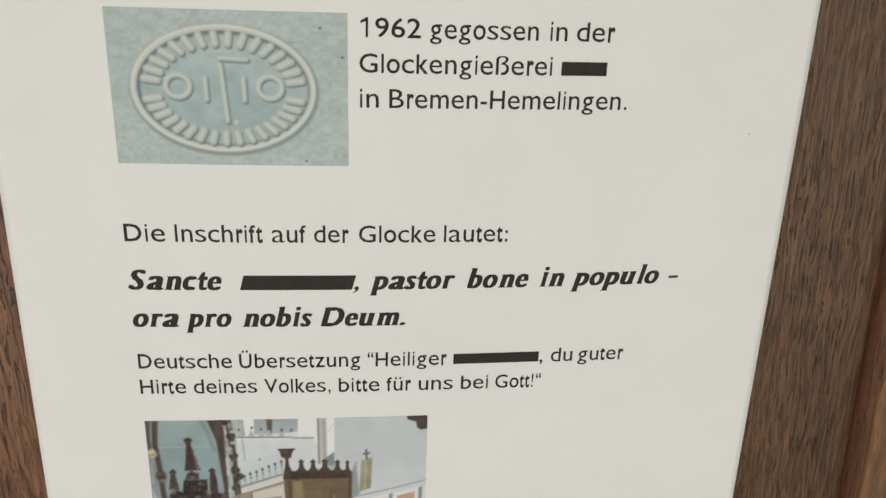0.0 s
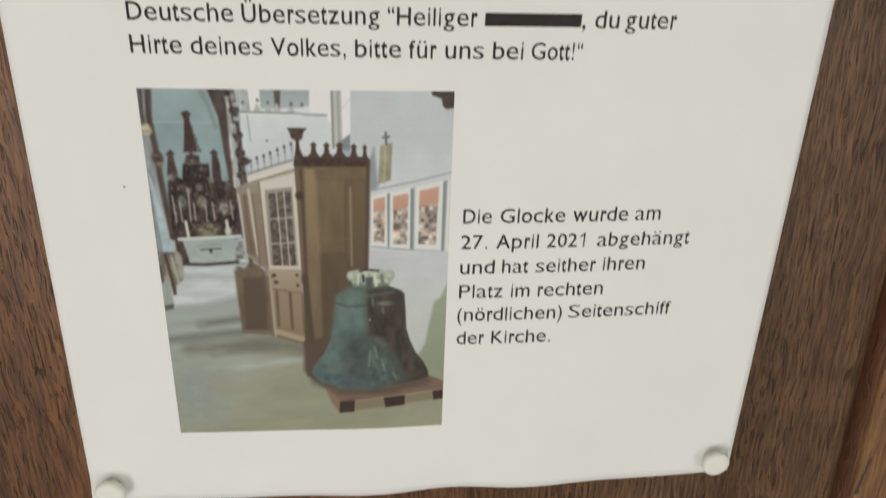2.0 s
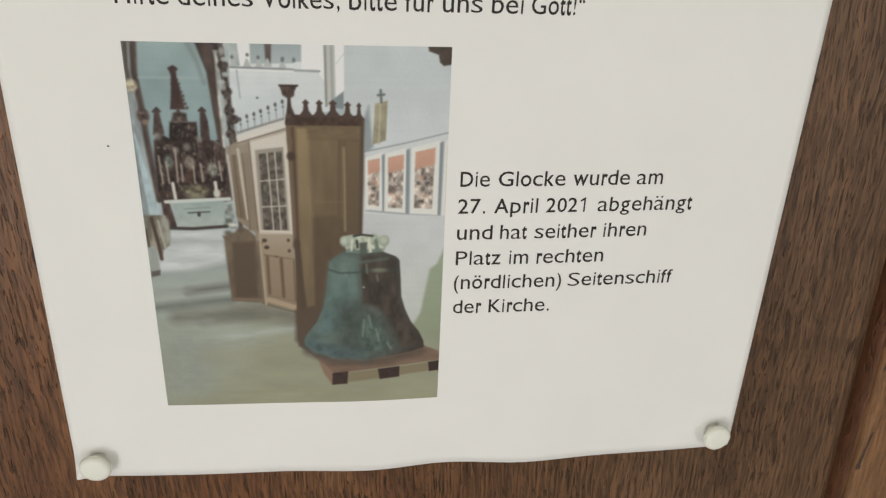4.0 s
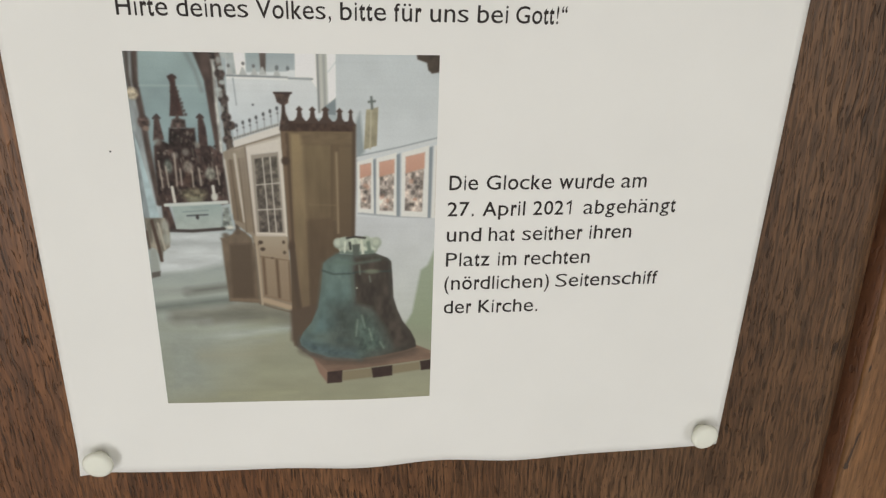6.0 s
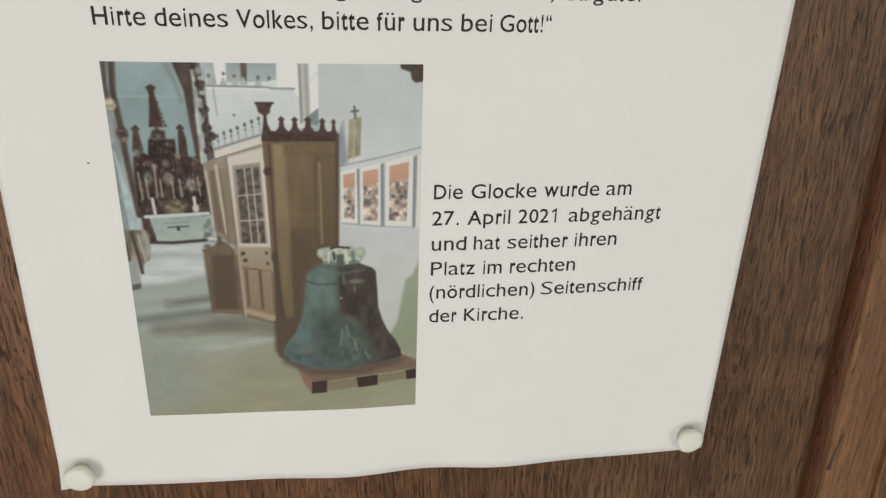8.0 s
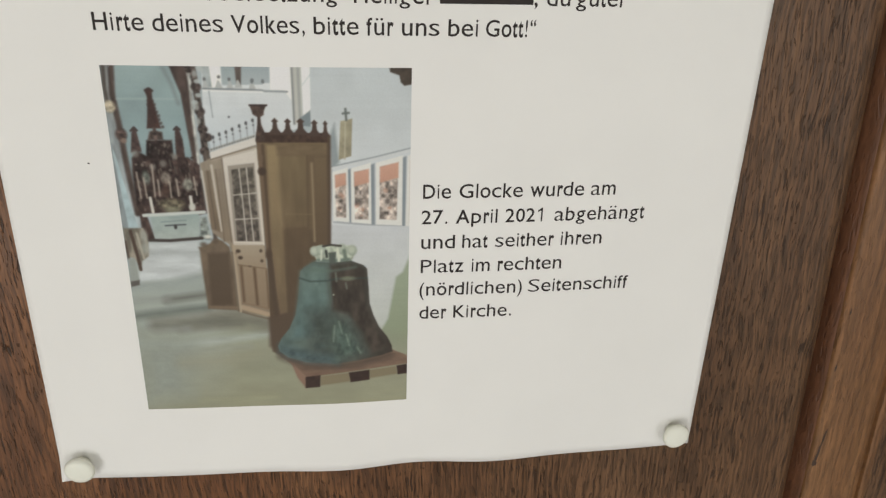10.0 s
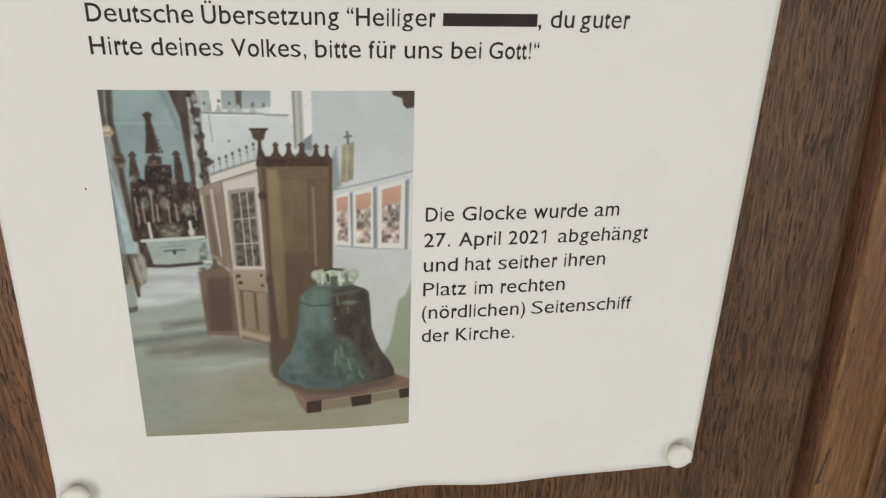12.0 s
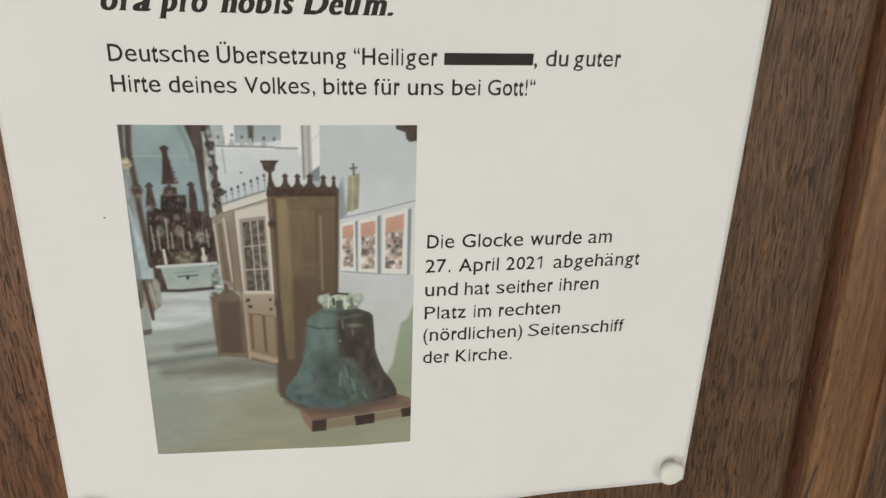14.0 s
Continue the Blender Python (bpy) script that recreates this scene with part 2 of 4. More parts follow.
# ---- printed lines ----
def letters(words, size=10.0, bold=0.0):
    """The flat shapes of a word in the built-in font: points and faces."""
    curve = bpy.data.curves.new("letters", "FONT")
    curve.body, curve.size, curve.offset, curve.resolution_u, curve.fill_mode = words, size, bold, 3, "FRONT"
    ob = new("letters", curve)
    graph = bpy.context.evaluated_depsgraph_get()
    me = bpy.data.meshes.new_from_object(ob.evaluated_get(graph))
    points = [tuple(p.co) for p in me.vertices]
    faces = [tuple(f.vertices) for f in me.polygons]
    bpy.data.objects.remove(ob)
    bpy.data.curves.remove(curve)
    bpy.data.meshes.remove(me)
    return points, faces


CAP = max(p[1] for p in letters("H")[0])
LOW = max(p[1] for p in letters("x")[0])
THIN = max(p[0] for p in letters("l")[0]) - min(p[0] for p in letters("l")[0])
STROKE = 0.142


class Face:
    """The proportions of a printed face, in thousandths: heights, and for each sign its step, left edge and right edge."""

    def __init__(self, cap, low, tall, deep, signs, wider=0):
        self.cap, self.wider = cap, wider
        self.low, self.tall, self.deep = low / cap, tall / cap, deep / cap
        self.signs = {}
        for entry in signs.split():
            sign, step, left, right = entry.split("|")
            self.signs[sign] = (int(step), int(left), int(right))


BOOK = Face(718, 523, 718, 207, "a|556|36|530 b|556|58|517 c|500|30|477 d|556|35|499 e|556|40|516 f|278|14|262 g|556|40|499 h|556|65|491 i|222|67|155 k|500|67|501 l|222|67|155 "
            "m|833|65|769 n|556|65|491 o|556|35|521 p|556|58|517 r|333|77|332 s|500|32|464 t|278|14|257 u|556|68|489 w|722|14|709 z|500|31|469 A|667|14|654 B|667|74|627 D|722|81|674 G|778|48|709 "
            "H|722|77|646 I|278|91|188 K|667|76|663 P|667|86|622 S|667|49|620 V|667|20|647 Ü|722|79|644 ü|556|68|489 ä|556|36|530 ö|556|35|521 ß|611|67|571 0|556|37|519 1|556|101|358 2|556|26|507 "
            "6|556|38|518 7|556|37|523 9|556|42|514 !|278|90|187 (|333|68|299 )|333|34|265 ,|278|87|191 .|278|87|191 :|278|87|191 -|333|44|289 “|333|38|307")
BOLD_SLANTED = Face(669, 462, 699, 205, "a|500|-21|455 b|500|-14|444 c|444|-5|392 e|444|5|398 i|278|2|263 l|278|2|290 m|778|-14|722 n|556|-6|493 o|500|-3|441 p|500|-120|446 r|389|-21|389 "
                    "s|389|-19|333 t|278|-11|281 u|556|15|492 S|556|2|526 D|722|-46|685 .|250|-9|139 ,|250|-60|144 -|333|2|271", 22)
glyphs = {}


def glyph(sign, face, slant, bold, stem):
    """One sign of a face, capitals 1 high: its points and faces, from its left edge and as wide as the face makes it."""
    key = (sign, stem, slant)
    if key in glyphs:
        return glyphs[key]
    step, start, end = face.signs[sign]
    points, faces = letters(sign, 10.0, bold)
    if sign == "1":
        points = [(0.67 + 0.33 * (x - min(p[0] for p in points)) / 1.2, y, 0) for x, y, _ in points]
        points = [(min(x, 1.0) * 2.48, y, 0) for x, y, _ in points] + [(0, 4.75, 0), (0, 5.65, 0), (1.85, CAP, 0), (1.85, CAP - 1.15, 0)]
        faces = faces + [tuple(range(len(points) - 4, len(points)))]
    elif stem and sign not in ",-.":
        points, faces = serifed(points, faces, stem)
    elif sign.isalpha() and sign not in "il":
        wide = (end - start) / face.cap * CAP / (max(p[0] for p in points) - min(p[0] for p in points))
        points, faces = letters(sign, 10.0, min(0.22, max(-0.16, (STROKE * CAP / wide - THIN) / 2)))
    top, bottom = max(p[1] for p in points), min(p[1] for p in points)
    shaped = []
    for x, y, z in points:
        if sign.islower():
            if y > LOW and top > LOW * 1.1:
                y = face.low + (y - LOW) / (top - LOW) * ((0.93 if sign == "t" else face.tall) - face.low)
            elif y < 0 and bottom < -0.6:
                y = y / bottom * -face.deep
            else:
                y = y / LOW * face.low
        elif sign.isalnum() and sign != "Ü":
            y = (y - bottom) / (top - bottom) * 1.01 - 0.005
        else:
            y = y / CAP
        shaped.append((x / CAP + slant * y, y, z))
    left, right = min(p[0] for p in shaped), max(p[0] for p in shaped)
    shaped = [((x - left) / (right - left), y, z) for x, y, z in shaped]
    glyphs[key] = shaped, faces
    return glyphs[key]


def serifed(points, faces, stem):
    """Widens upright strokes only and puts small feet on their ends, as in a bold book face."""
    uses = {}
    for f in faces:
        for a, b in zip(f, f[1:] + f[:1]):
            uses[tuple(sorted((a, b)))] = uses.get(tuple(sorted((a, b))), 0) + 1
    feet = []
    middle = sum(p[1] for p in points) / len(points)
    for (a, b), n in uses.items():
        (ax, ay, _), (bx, by, _) = points[a], points[b]
        long = abs(ax - bx)
        if n == 1 and abs(ay - by) < 0.04 and 0.35 < long < 1.6:
            low, high = min(ax, bx) - stem, max(ax, bx) + stem
            foot = 1 if ay < middle else -1
            left, right = (low - 0.5, high + 0.5) if foot > 0 else (low - 0.55, high)
            feet.append([(left, ay, 0), (right, ay, 0), (high, ay + 0.42 * foot, 0), (low, ay + 0.42 * foot, 0)])
    out_p, out_f = [], []
    for k in range(5):
        base = len(out_p)
        out_p += [(x + stem * (k - 2) / 2, y, 0.006 * k) for x, y, _ in points]
        out_f += [tuple(i + base for i in f) for f in faces]
    for foot in feet:
        base = len(out_p)
        out_p += [(x, y, 0.036) for x, y, _ in foot]
        out_f.append((base, base + 1, base + 2, base + 3))
    return out_p, out_f


def text_line(v, cap, pieces, face=BOOK, slant=0.0, bold=0.07, stem=0.0, fall=0.0):
    """One printed line on the baseline v, capitals cap mm high. pieces: word, its start and end in mm; a word None is a bar."""
    bm = bmesh.new()
    for words, u0, u1 in pieces:
        if words is None:
            high = cap * 0.74
            n = max(2, int((u1 - u0) / 3))
            rows = [[bm.verts.new(on_sheet(u0 + (u1 - u0) * i / n + slant * y, v + y, 0.06)) for i in range(n + 1)] for y in (0.0, high)]
            for i in range(n):
                bm.faces.new((rows[0][i], rows[0][i + 1], rows[1][i + 1], rows[1][i]))
            continue
        spans, at = [], 0
        for sign in words:
            step, left, right = face.signs[sign]
            spans.append((sign, at + left - face.wider, at + right + face.wider))
            at += step
        first, last = spans[0][1], spans[-1][2]
        k = (u1 - u0) / (last - first)
        for sign, left, right in spans:
            points, faces = glyph(sign, face, slant, bold, stem)
            drop = v - fall * (u0 - 30)
            verts = [bm.verts.new(on_sheet(u0 + k * (left - first + x * (right - left)), drop + y * cap, 0.06 + z)) for x, y, z in points]
            for f in faces:
                if len(set(f)) > 2:
                    bm.faces.new([verts[i] for i in f])
    for f in bm.faces:
        if f.normal.y > 0:
            f.normal_flip()
    return part("text_line", bm, INK, sheet)


text_line(239.4, 4.65, [("1962", 90.5, 105.2), ("gegossen", 107.4, 134.6), ("in", 137.6, 142.0), ("der", 144.4, 154.4)])
text_line(230.9, 4.65, [("Glockengießerei", 90.2, 138.7), (None, 141.1, 153.1)])
text_line(222.3, 4.65, [("in", 90.3, 95.0), ("Bremen-Hemelingen.", 97.6, 159.4)])
text_line(186.6, 4.75, [("Die", 29.7, 40.1), ("Inschrift", 42.6, 64.9), ("auf", 67.3, 76.1), ("der", 78.2, 87.3), ("Glocke", 89.9, 110.2), ("lautet:", 112.5, 129.8)])
text_line(173.0, 5.7, [("Sancte", 29.3, 53.7), (None, 58.3, 88.0), (",", 88.2, 89.9), ("pastor", 92.6, 116.1), ("bone", 119.3, 136.5), ("in", 139.7, 146.7), ("populo", 148.6, 174.5), ("-", 177.3, 180.4)], BOLD_SLANTED, 0.28, -0.03, 0.55)
text_line(162.1, 5.7, [("ora", 29.5, 41.7), ("pro", 43.2, 55.6), ("nobis", 58.4, 77.2), ("Deum.", 79.4, 102.6)], BOLD_SLANTED, 0.28, -0.03, 0.55)
text_line(149.4, 4.4, [("Deutsche", 29.7, 54.9), ("Übersetzung", 56.9, 90.2), ("“Heiliger", 92.2, 114.6), (None, 116.5, 141.3), (",", 141.6, 142.5), ("du", 144.9, 151.3), ("guter", 153.0, 166.7)], fall=0.002)
text_line(141.5, 4.4, [("Hirte", 29.5, 41.9), ("deines", 44.0, 61.4), ("Volkes,", 63.4, 81.8), ("bitte", 84.1, 95.6), ("für", 97.6, 104.6), ("uns", 106.8, 116.7), ("bei", 119.0, 126.9), ("Gott!“", 129.0, 142.5)], fall=0.0045)
text_line(95.3, 4.3, [("Die", 113.4, 121.5), ("Glocke", 123.9, 142.6), ("wurde", 144.8, 161.1), ("am", 163.2, 170.8)])
text_line(87.4, 4.3, [("27.", 113.1, 120.7), ("April", 123.2, 135.5), ("2021", 137.9, 149.1), ("abgehängt", 152.8, 180.8)])
text_line(79.5, 4.3, [("und", 113.2, 123.2), ("hat", 125.4, 133.0), ("seither", 135.3, 153.3), ("ihren", 155.5, 168.3)])
text_line(71.6, 4.3, [("Platz", 113.2, 126.1), ("im", 128.6, 134.1), ("rechten", 136.6, 156.4)])
text_line(63.9, 4.3, [("(nördlichen)", 113.0, 144.6), ("Seitenschiff", 146.6, 178.6)])
text_line(55.9, 4.3, [("der", 113.1, 121.4), ("Kirche.", 123.6, 141.8)])

# ---- printed pictures: the ink colours of two flat colour prints, laid down shape by shape ----
class Print:
    """Ink for one printed picture, wide by high mm; x runs right and y down from its upper left corner."""

    def __init__(self, wide, high, step, ground):
        self.wide, self.high = wide, high
        self.nx, self.ny = round(wide / step), round(high / step)
        self.x, self.y = np.meshgrid(np.linspace(0, wide, self.nx + 1), np.linspace(0, high, self.ny + 1))
        self.ink = np.ones((self.ny + 1, self.nx + 1, 3)) * np.array(ground, float)
        self.rng = np.random.default_rng(7)

    def noise(self, size_x, size_y, seed):
        """Smooth noise from 0 to 1 with blotches of that size."""
        r = np.random.default_rng(seed)
        lattice = r.random((int(self.high / size_y) + 3, int(self.wide / size_x) + 3))
        fx, fy = self.x / size_x, self.y / size_y
        ix, iy = fx.astype(int), fy.astype(int)
        fx, fy = fx - ix, fy - iy
        fx, fy = fx * fx * (3 - 2 * fx), fy * fy * (3 - 2 * fy)
        top = lattice[iy, ix] * (1 - fx) + lattice[iy, ix + 1] * fx
        low = lattice[iy + 1, ix] * (1 - fx) + lattice[iy + 1, ix + 1] * fx
        return top * (1 - fy) + low * fy

    def away(self, points, closed):
        """The distance of every spot from the line through the points."""
        best = np.full(self.x.shape, 1e9)
        ends = points[1:] + points[:1] if closed else points[1:]
        for (ax, ay), (bx, by) in zip(points, ends):
            dx, dy = bx - ax, by - ay
            k = np.clip(((self.x - ax) * dx + (self.y - ay) * dy) / (dx * dx + dy * dy + 1e-9), 0, 1)
            best = np.minimum(best, np.hypot(self.x - ax - k * dx, self.y - ay - k * dy))
        return best

    def lay(self, mask, colour, to=None, across=False, blotch=0.0, size=(2.0, 2.0), seed=1):
        colour = np.array(colour, float) * np.ones((*mask.shape, 3))
        if to is not None:
            inside = mask > 0.4
            axis = self.x if across else self.y
            if inside.any():
                low, high = axis[inside].min(), axis[inside].max()
                k = np.clip((axis - low) / (high - low + 1e-6), 0, 1)[..., None]
                colour = colour * (1 - k) + np.array(to, float) * k
        if blotch:
            colour = colour * (1 + blotch * (self.noise(*size, seed) + 0.5 * self.noise(size[0] / 2.7, size[1] / 2.7, seed + 50) - 0.75)[..., None])
        self.ink = self.ink * (1 - mask[..., None]) + colour * mask[..., None]

    def poly(self, points, colour, soft=0.2, **more):
        inside = np.zeros(self.x.shape, bool)
        for (ax, ay), (bx, by) in zip(points, points[1:] + points[:1]):
            if ay != by:
                inside ^= ((ay > self.y) != (by > self.y)) & (self.x < (bx - ax) * (self.y - ay) / (by - ay) + ax)
        d = np.where(inside, 1, -1) * self.away(points, True)
        self.lay(np.clip(0.5 + d / soft, 0, 1), colour, **more)

    def line(self, points, width, colour, soft=0.2, strength=1.0, **more):
        self.lay(strength * np.clip(0.5 + (width / 2 - self.away(points, False)) / soft, 0, 1), colour, **more)

    def oval(self, points, rx, ry, colour, soft=0.2, strength=1.0, **more):
        for cx, cy in points:
            d = (1 - np.hypot((self.x - cx) / rx, (self.y - cy) / ry)) * min(rx, ry)
            self.lay(strength * np.clip(0.5 + d / soft, 0, 1), colour, **more)

    @staticmethod
    def blurred(ink, axis):
        """The ink run a little into its neighbours along one axis."""
        n = ink.shape[axis]
        before, after = np.take(ink, np.maximum(np.arange(n) - 1, 0), axis), np.take(ink, np.minimum(np.arange(n) + 1, n - 1), axis)
        return (before + 4 * ink + after) / 6

    def part(self, name, u, v, label):
        """The inked patch of paper, its upper left corner at u, v on the sheet."""
        ink = self.ink.copy()
        for axis in (0, 1):
            ink = self.blurred(ink, axis)
        ink = np.clip(ink * (0.994 + 0.012 * self.noise(30, 0.7, 91)[..., None]), 0, 255) / 255
        ink = np.where(ink < 0.04045, ink / 12.92, ((ink + 0.055) / 1.055) ** 2.4)
        grey = ink.mean(axis=2, keepdims=True)
        ink = 0.012 + 0.985 * INK_GAIN * (grey + 0.86 * (ink - grey)) ** 1.12
        bm = bmesh.new()
        rows = grid_mesh(bm, u, v - self.high, u + self.wide, v, self.nx, self.ny, 0.06)
        ob = part(name, bm, PRINT, sheet, label)
        layer = ob.data.color_attributes.new("ink", "FLOAT_COLOR", "POINT")
        flat = np.ones(((self.ny + 1) * (self.nx + 1), 4), np.float32)
        flat[:, :3] = np.clip(ink[::-1].reshape(-1, 3), 0, 0.81)
        layer.data.foreach_set("color", flat.ravel())
        return ob


INK_GAIN = 1.06

# the bell in the side aisle
pic = Print(80.0, 106.4, 0.2, (172, 184, 187))
# apse, pier and arch
pic.poly([(3.0, -0.3), (18.1, -0.7), (20.0, 7.2), (21.3, 23.5), (21.1, 41.5), (3.9, 41.6), (2.6, 14.0)], (152,172,172), to=(126,148,153), blotch=0.12, size=(9,9))
pic.poly([(-0.2, -0.5), (2.5, -0.6), (3.2, 16.1), (4.6, 42.2), (5.3, 49.1), (-1.3, 50.1)], (148,154,154), to=(158,170,173), blotch=0.25, size=(2,6), seed=3)
pic.poly([(0.2, 21.6), (1.0, 24.9), (4.2, 45.2), (1.7, 45.8)], (172,192,196), blotch=0.1, seed=4)
pic.line([(2.9, -0.6), (2.2, 7.6), (2.9, 15.6), (3.4, 26.0), (4.6, 41.0)], 1.5, (88,76,70), 0.7, blotch=0.3, size=(1,3))
pic.line([(0.9, -0.5), (0.5, 6.1), (0.8, 10.3)], 1.0, (92,86,80), 0.6)
pic.oval([(1.1, 10.8)], 1.5, 1.6, (178,168,146), 0.8, blotch=0.5, size=(.8,.8))
pic.oval([(3.1, 18.3)], 1.5, 1.7, (96,80,74), 0.8, blotch=0.5, size=(.8,.8))
pic.oval([(3.5, 20.0)], 0.8, 0.7, (140,120,108), 0.6)
pic.line([(3.2, 8.7), (18.8, 8.6)], 0.5, (168,186,184), 0.5, 0.6)
pic.poly([(17.1, -0.7), (21.8, -0.9), (22.3, 4.5), (22.1, 13.6), (22.4, 23.5), (23.4, 40.9), (21.1, 41.5), (20.8, 23.5), (19.5, 7.2)], (92,78,72), 0.6, blotch=0.3, size=(2,4))
pic.line([(15.5, 0.1), (17.4, 4.7), (18.7, 9.9)], 1.0, (128,140,138), 0.9, 0.6)
pic.line([(21.9, 0.9), (22.1, 4.5), (22.1, 13.6), (22.3, 21.2), (22.5, 30.3)], 0.8, (176,178,172), 0.6, blotch=0.4, size=(1,2))
# high altar, its spires and plain figures
pic.poly([(10.5, 6.7), (11.2, 5.9), (12.3, 6.1), (12.2, 8.5), (13.0, 13.2), (13.5, 16.6), (9.9, 16.6), (10.4, 13.3), (11.0, 8.2)], (80,60,55), 0.5, blotch=0.3, size=(1,2))
for k in range(9):
    for side in (-1, 1):
        px, py = [(11.5, 8.2)][0][0] + 0.12 * k + side * (0.25 + 0.13 * k + 0.12 * (k % 3)), [(11.5, 8.2)][0][1] + 1.0 * k
        pic.oval([(px, py)], 0.42, 0.38, (76,60,56), 0.4, 0.7)
        pic.oval([(px + 0.25 * side, py - 0.3)], 0.15, 0.15, (92,80,76), 0.4, 0.6)
for spire in ([(6.4, 18.2)], [(17.6, 18.0)]):
    for k in range(5):
        for side in (-1, 1):
            pic.oval([(spire[0][0] + 0.05 * k + side * (0.3 + 0.13 * k), spire[0][1] + 1.0 * k)], 0.35, 0.32, (80,66,62), 0.4, 0.6)
pic.line([(10.6, 6.4), (11.6, 5.9), (12.4, 6.5)], 0.6, (74,60,56), 0.4)
pic.line([(11.8, 16.5), (11.9, 19.8)], 0.7, (96,80,74), 0.4)
pic.poly([(6.0, 16.6), (7.0, 16.6), (7.8, 23.1), (5.0, 23.2)], (86,70,66), 0.5, blotch=0.3, size=(1,1))
pic.poly([(17.1, 16.4), (18.1, 16.4), (18.8, 19.6), (19.0, 25.2), (16.6, 25.2)], (80,64,60), 0.5, blotch=0.3, size=(1,1))
pic.line([(5.6, 17.3), (6.6, 16.3), (7.3, 17.2)], 0.5, (78,68,66), 0.3)
pic.line([(16.8, 16.9), (17.6, 16.1), (18.4, 16.9)], 0.5, (78,68,66), 0.3)
pic.poly([(5.0, 24.9), (6.6, 22.9), (8.9, 24.2), (9.4, 19.9), (16.0, 19.8), (16.0, 24.7), (19.7, 24.6), (22.6, 26.9), (22.5, 40.9), (4.7, 41.0), (4.7, 28.2)], (72,58,54), 0.6, blotch=0.8, size=(1.6,2.2), seed=8)
pic.poly([(10.4, 17.6), (11.5, 17.0), (13.7, 17.6), (13.8, 19.8), (9.7, 19.9)], (98,84,78), 0.6, blotch=0.6, size=(1,1))
pic.oval([(6.0, 23.6), (10.1, 27.3), (13.0, 26.4), (16.0, 24.4)], 0.9, 1.0, (140,138,130), 0.8, 0.7)
for k in range(60):
    px, py = [(5.6, 24.9)][0][0] + 16.0 * pic.rng.random(), [(5.6, 24.9)][0][1] + 12.5 * pic.rng.random()
    pic.line([(px, py), (px + 0.2, py + 0.6 + 1.6 * pic.rng.random())], 0.25 + 0.25 * pic.rng.random(), [(46,38,36), (60,48,44), (118,108,98), (92,84,78)][k % 4], 0.25, 0.8)
for k in range(26):
    px, py = [(9.4, 20.4)][0][0] + 6.4 * pic.rng.random(), [(9.4, 20.4)][0][1] + 3.5 * pic.rng.random()
    pic.oval([(px, py)], 0.3, 0.4, [(50,42,40), (100,90,84), (70,60,56)][k % 3], 0.25, 0.8)
for k in range(90):
    px, py = 5.2 + 17.0 * pic.rng.random(), 20.5 + 19.5 * pic.rng.random()
    if py > 24.5 or 9.6 < px < 15.8:
        pic.oval([(px, py)], 0.22 + 0.3 * pic.rng.random(), 0.25 + 0.5 * pic.rng.random(), [(44,34,32), (58,44,40), (112,98,90), (84,70,64), (138,128,118)][k % 5], 0.25, 0.7)
pic.oval([(8.1, 30.4)], 1.0, 1.9, (128,138,128), 0.8, 0.8, blotch=0.5, size=(.7,.9))
pic.oval([(13.3, 30.7)], 1.3, 1.9, (150,142,130), 0.8, 0.85, blotch=0.5, size=(.7,.9))
pic.oval([(12.9, 33.9)], 1.0, 2.0, (92,70,60), 0.8, 0.8)
pic.oval([(19.0, 32.4)], 1.3, 1.8, (150,150,138), 0.7, 0.9, blotch=0.4, size=(.7,.9))
for a in ([(5.7, 28.9), (6.1, 36.3)], [(10.0, 26.8), (9.9, 35.7)], [(11.1, 31.1), (11.2, 35.6)], [(14.2, 31.7), (14.2, 36.2)], [(16.1, 31.1), (16.2, 35.7)], [(20.7, 30.3), (21.1, 35.5)], [(7.4, 30.5), (7.7, 36.3)]):
    pic.line(a, 0.5, (176,166,152), 0.4, 0.85)
pic.oval([(14.1, 38.3)], 3.4, 1.7, (126,120,98), 1.2, 0.85, blotch=0.6, size=(.9,.9))
pic.oval([(14.2, 40.0)], 2.2, 1.0, (150,150,125), 0.9, 0.7)
for a in ([(8.5, 36.3), (8.8, 40.5)], [(19.3, 36.0), (19.5, 38.8)]):
    pic.line(a, 0.85, (208,206,196), 0.4)
pic.oval([(19.5, 39.1)], 0.9, 1.2, (200,200,190), 0.6)
pic.poly([(5.0, 38.3), (6.3, 38.3), (8.6, 49.1), (5.3, 49.1)], (84,68,62), 0.6, blotch=0.4, size=(1,2))
pic.poly([(7.9, 41.9), (21.2, 41.3), (20.5, 49.1), (8.4, 49.1)], (158,174,170), to=(172,182,176), blotch=0.06)
pic.line([(6.2, 41.5), (22.6, 40.6)], 1.0, (200,206,200), 0.35)
pic.line([(10.7, 43.5), (17.5, 43.0)], 0.3, (138,152,150), 0.3)
pic.line([(11.7, 44.6), (17.2, 44.3)], 0.4, (90,96,98), 0.3)
pic.oval([(14.4, 45.0)], 0.45, 0.7, (74,72,72), 0.3)
pic.poly([(21.4, 42.1), (23.0, 42.1), (23.9, 49.0), (20.6, 49.1)], (138,146,140), 0.6, blotch=0.5, size=(.9,1.2))
pic.poly([(0.6, 47.0), (2.9, 46.4), (5.3, 49.1), (5.0, 51.9), (0.1, 52.0)], (132,118,100), 0.6, blotch=0.5, size=(.8,1.6))
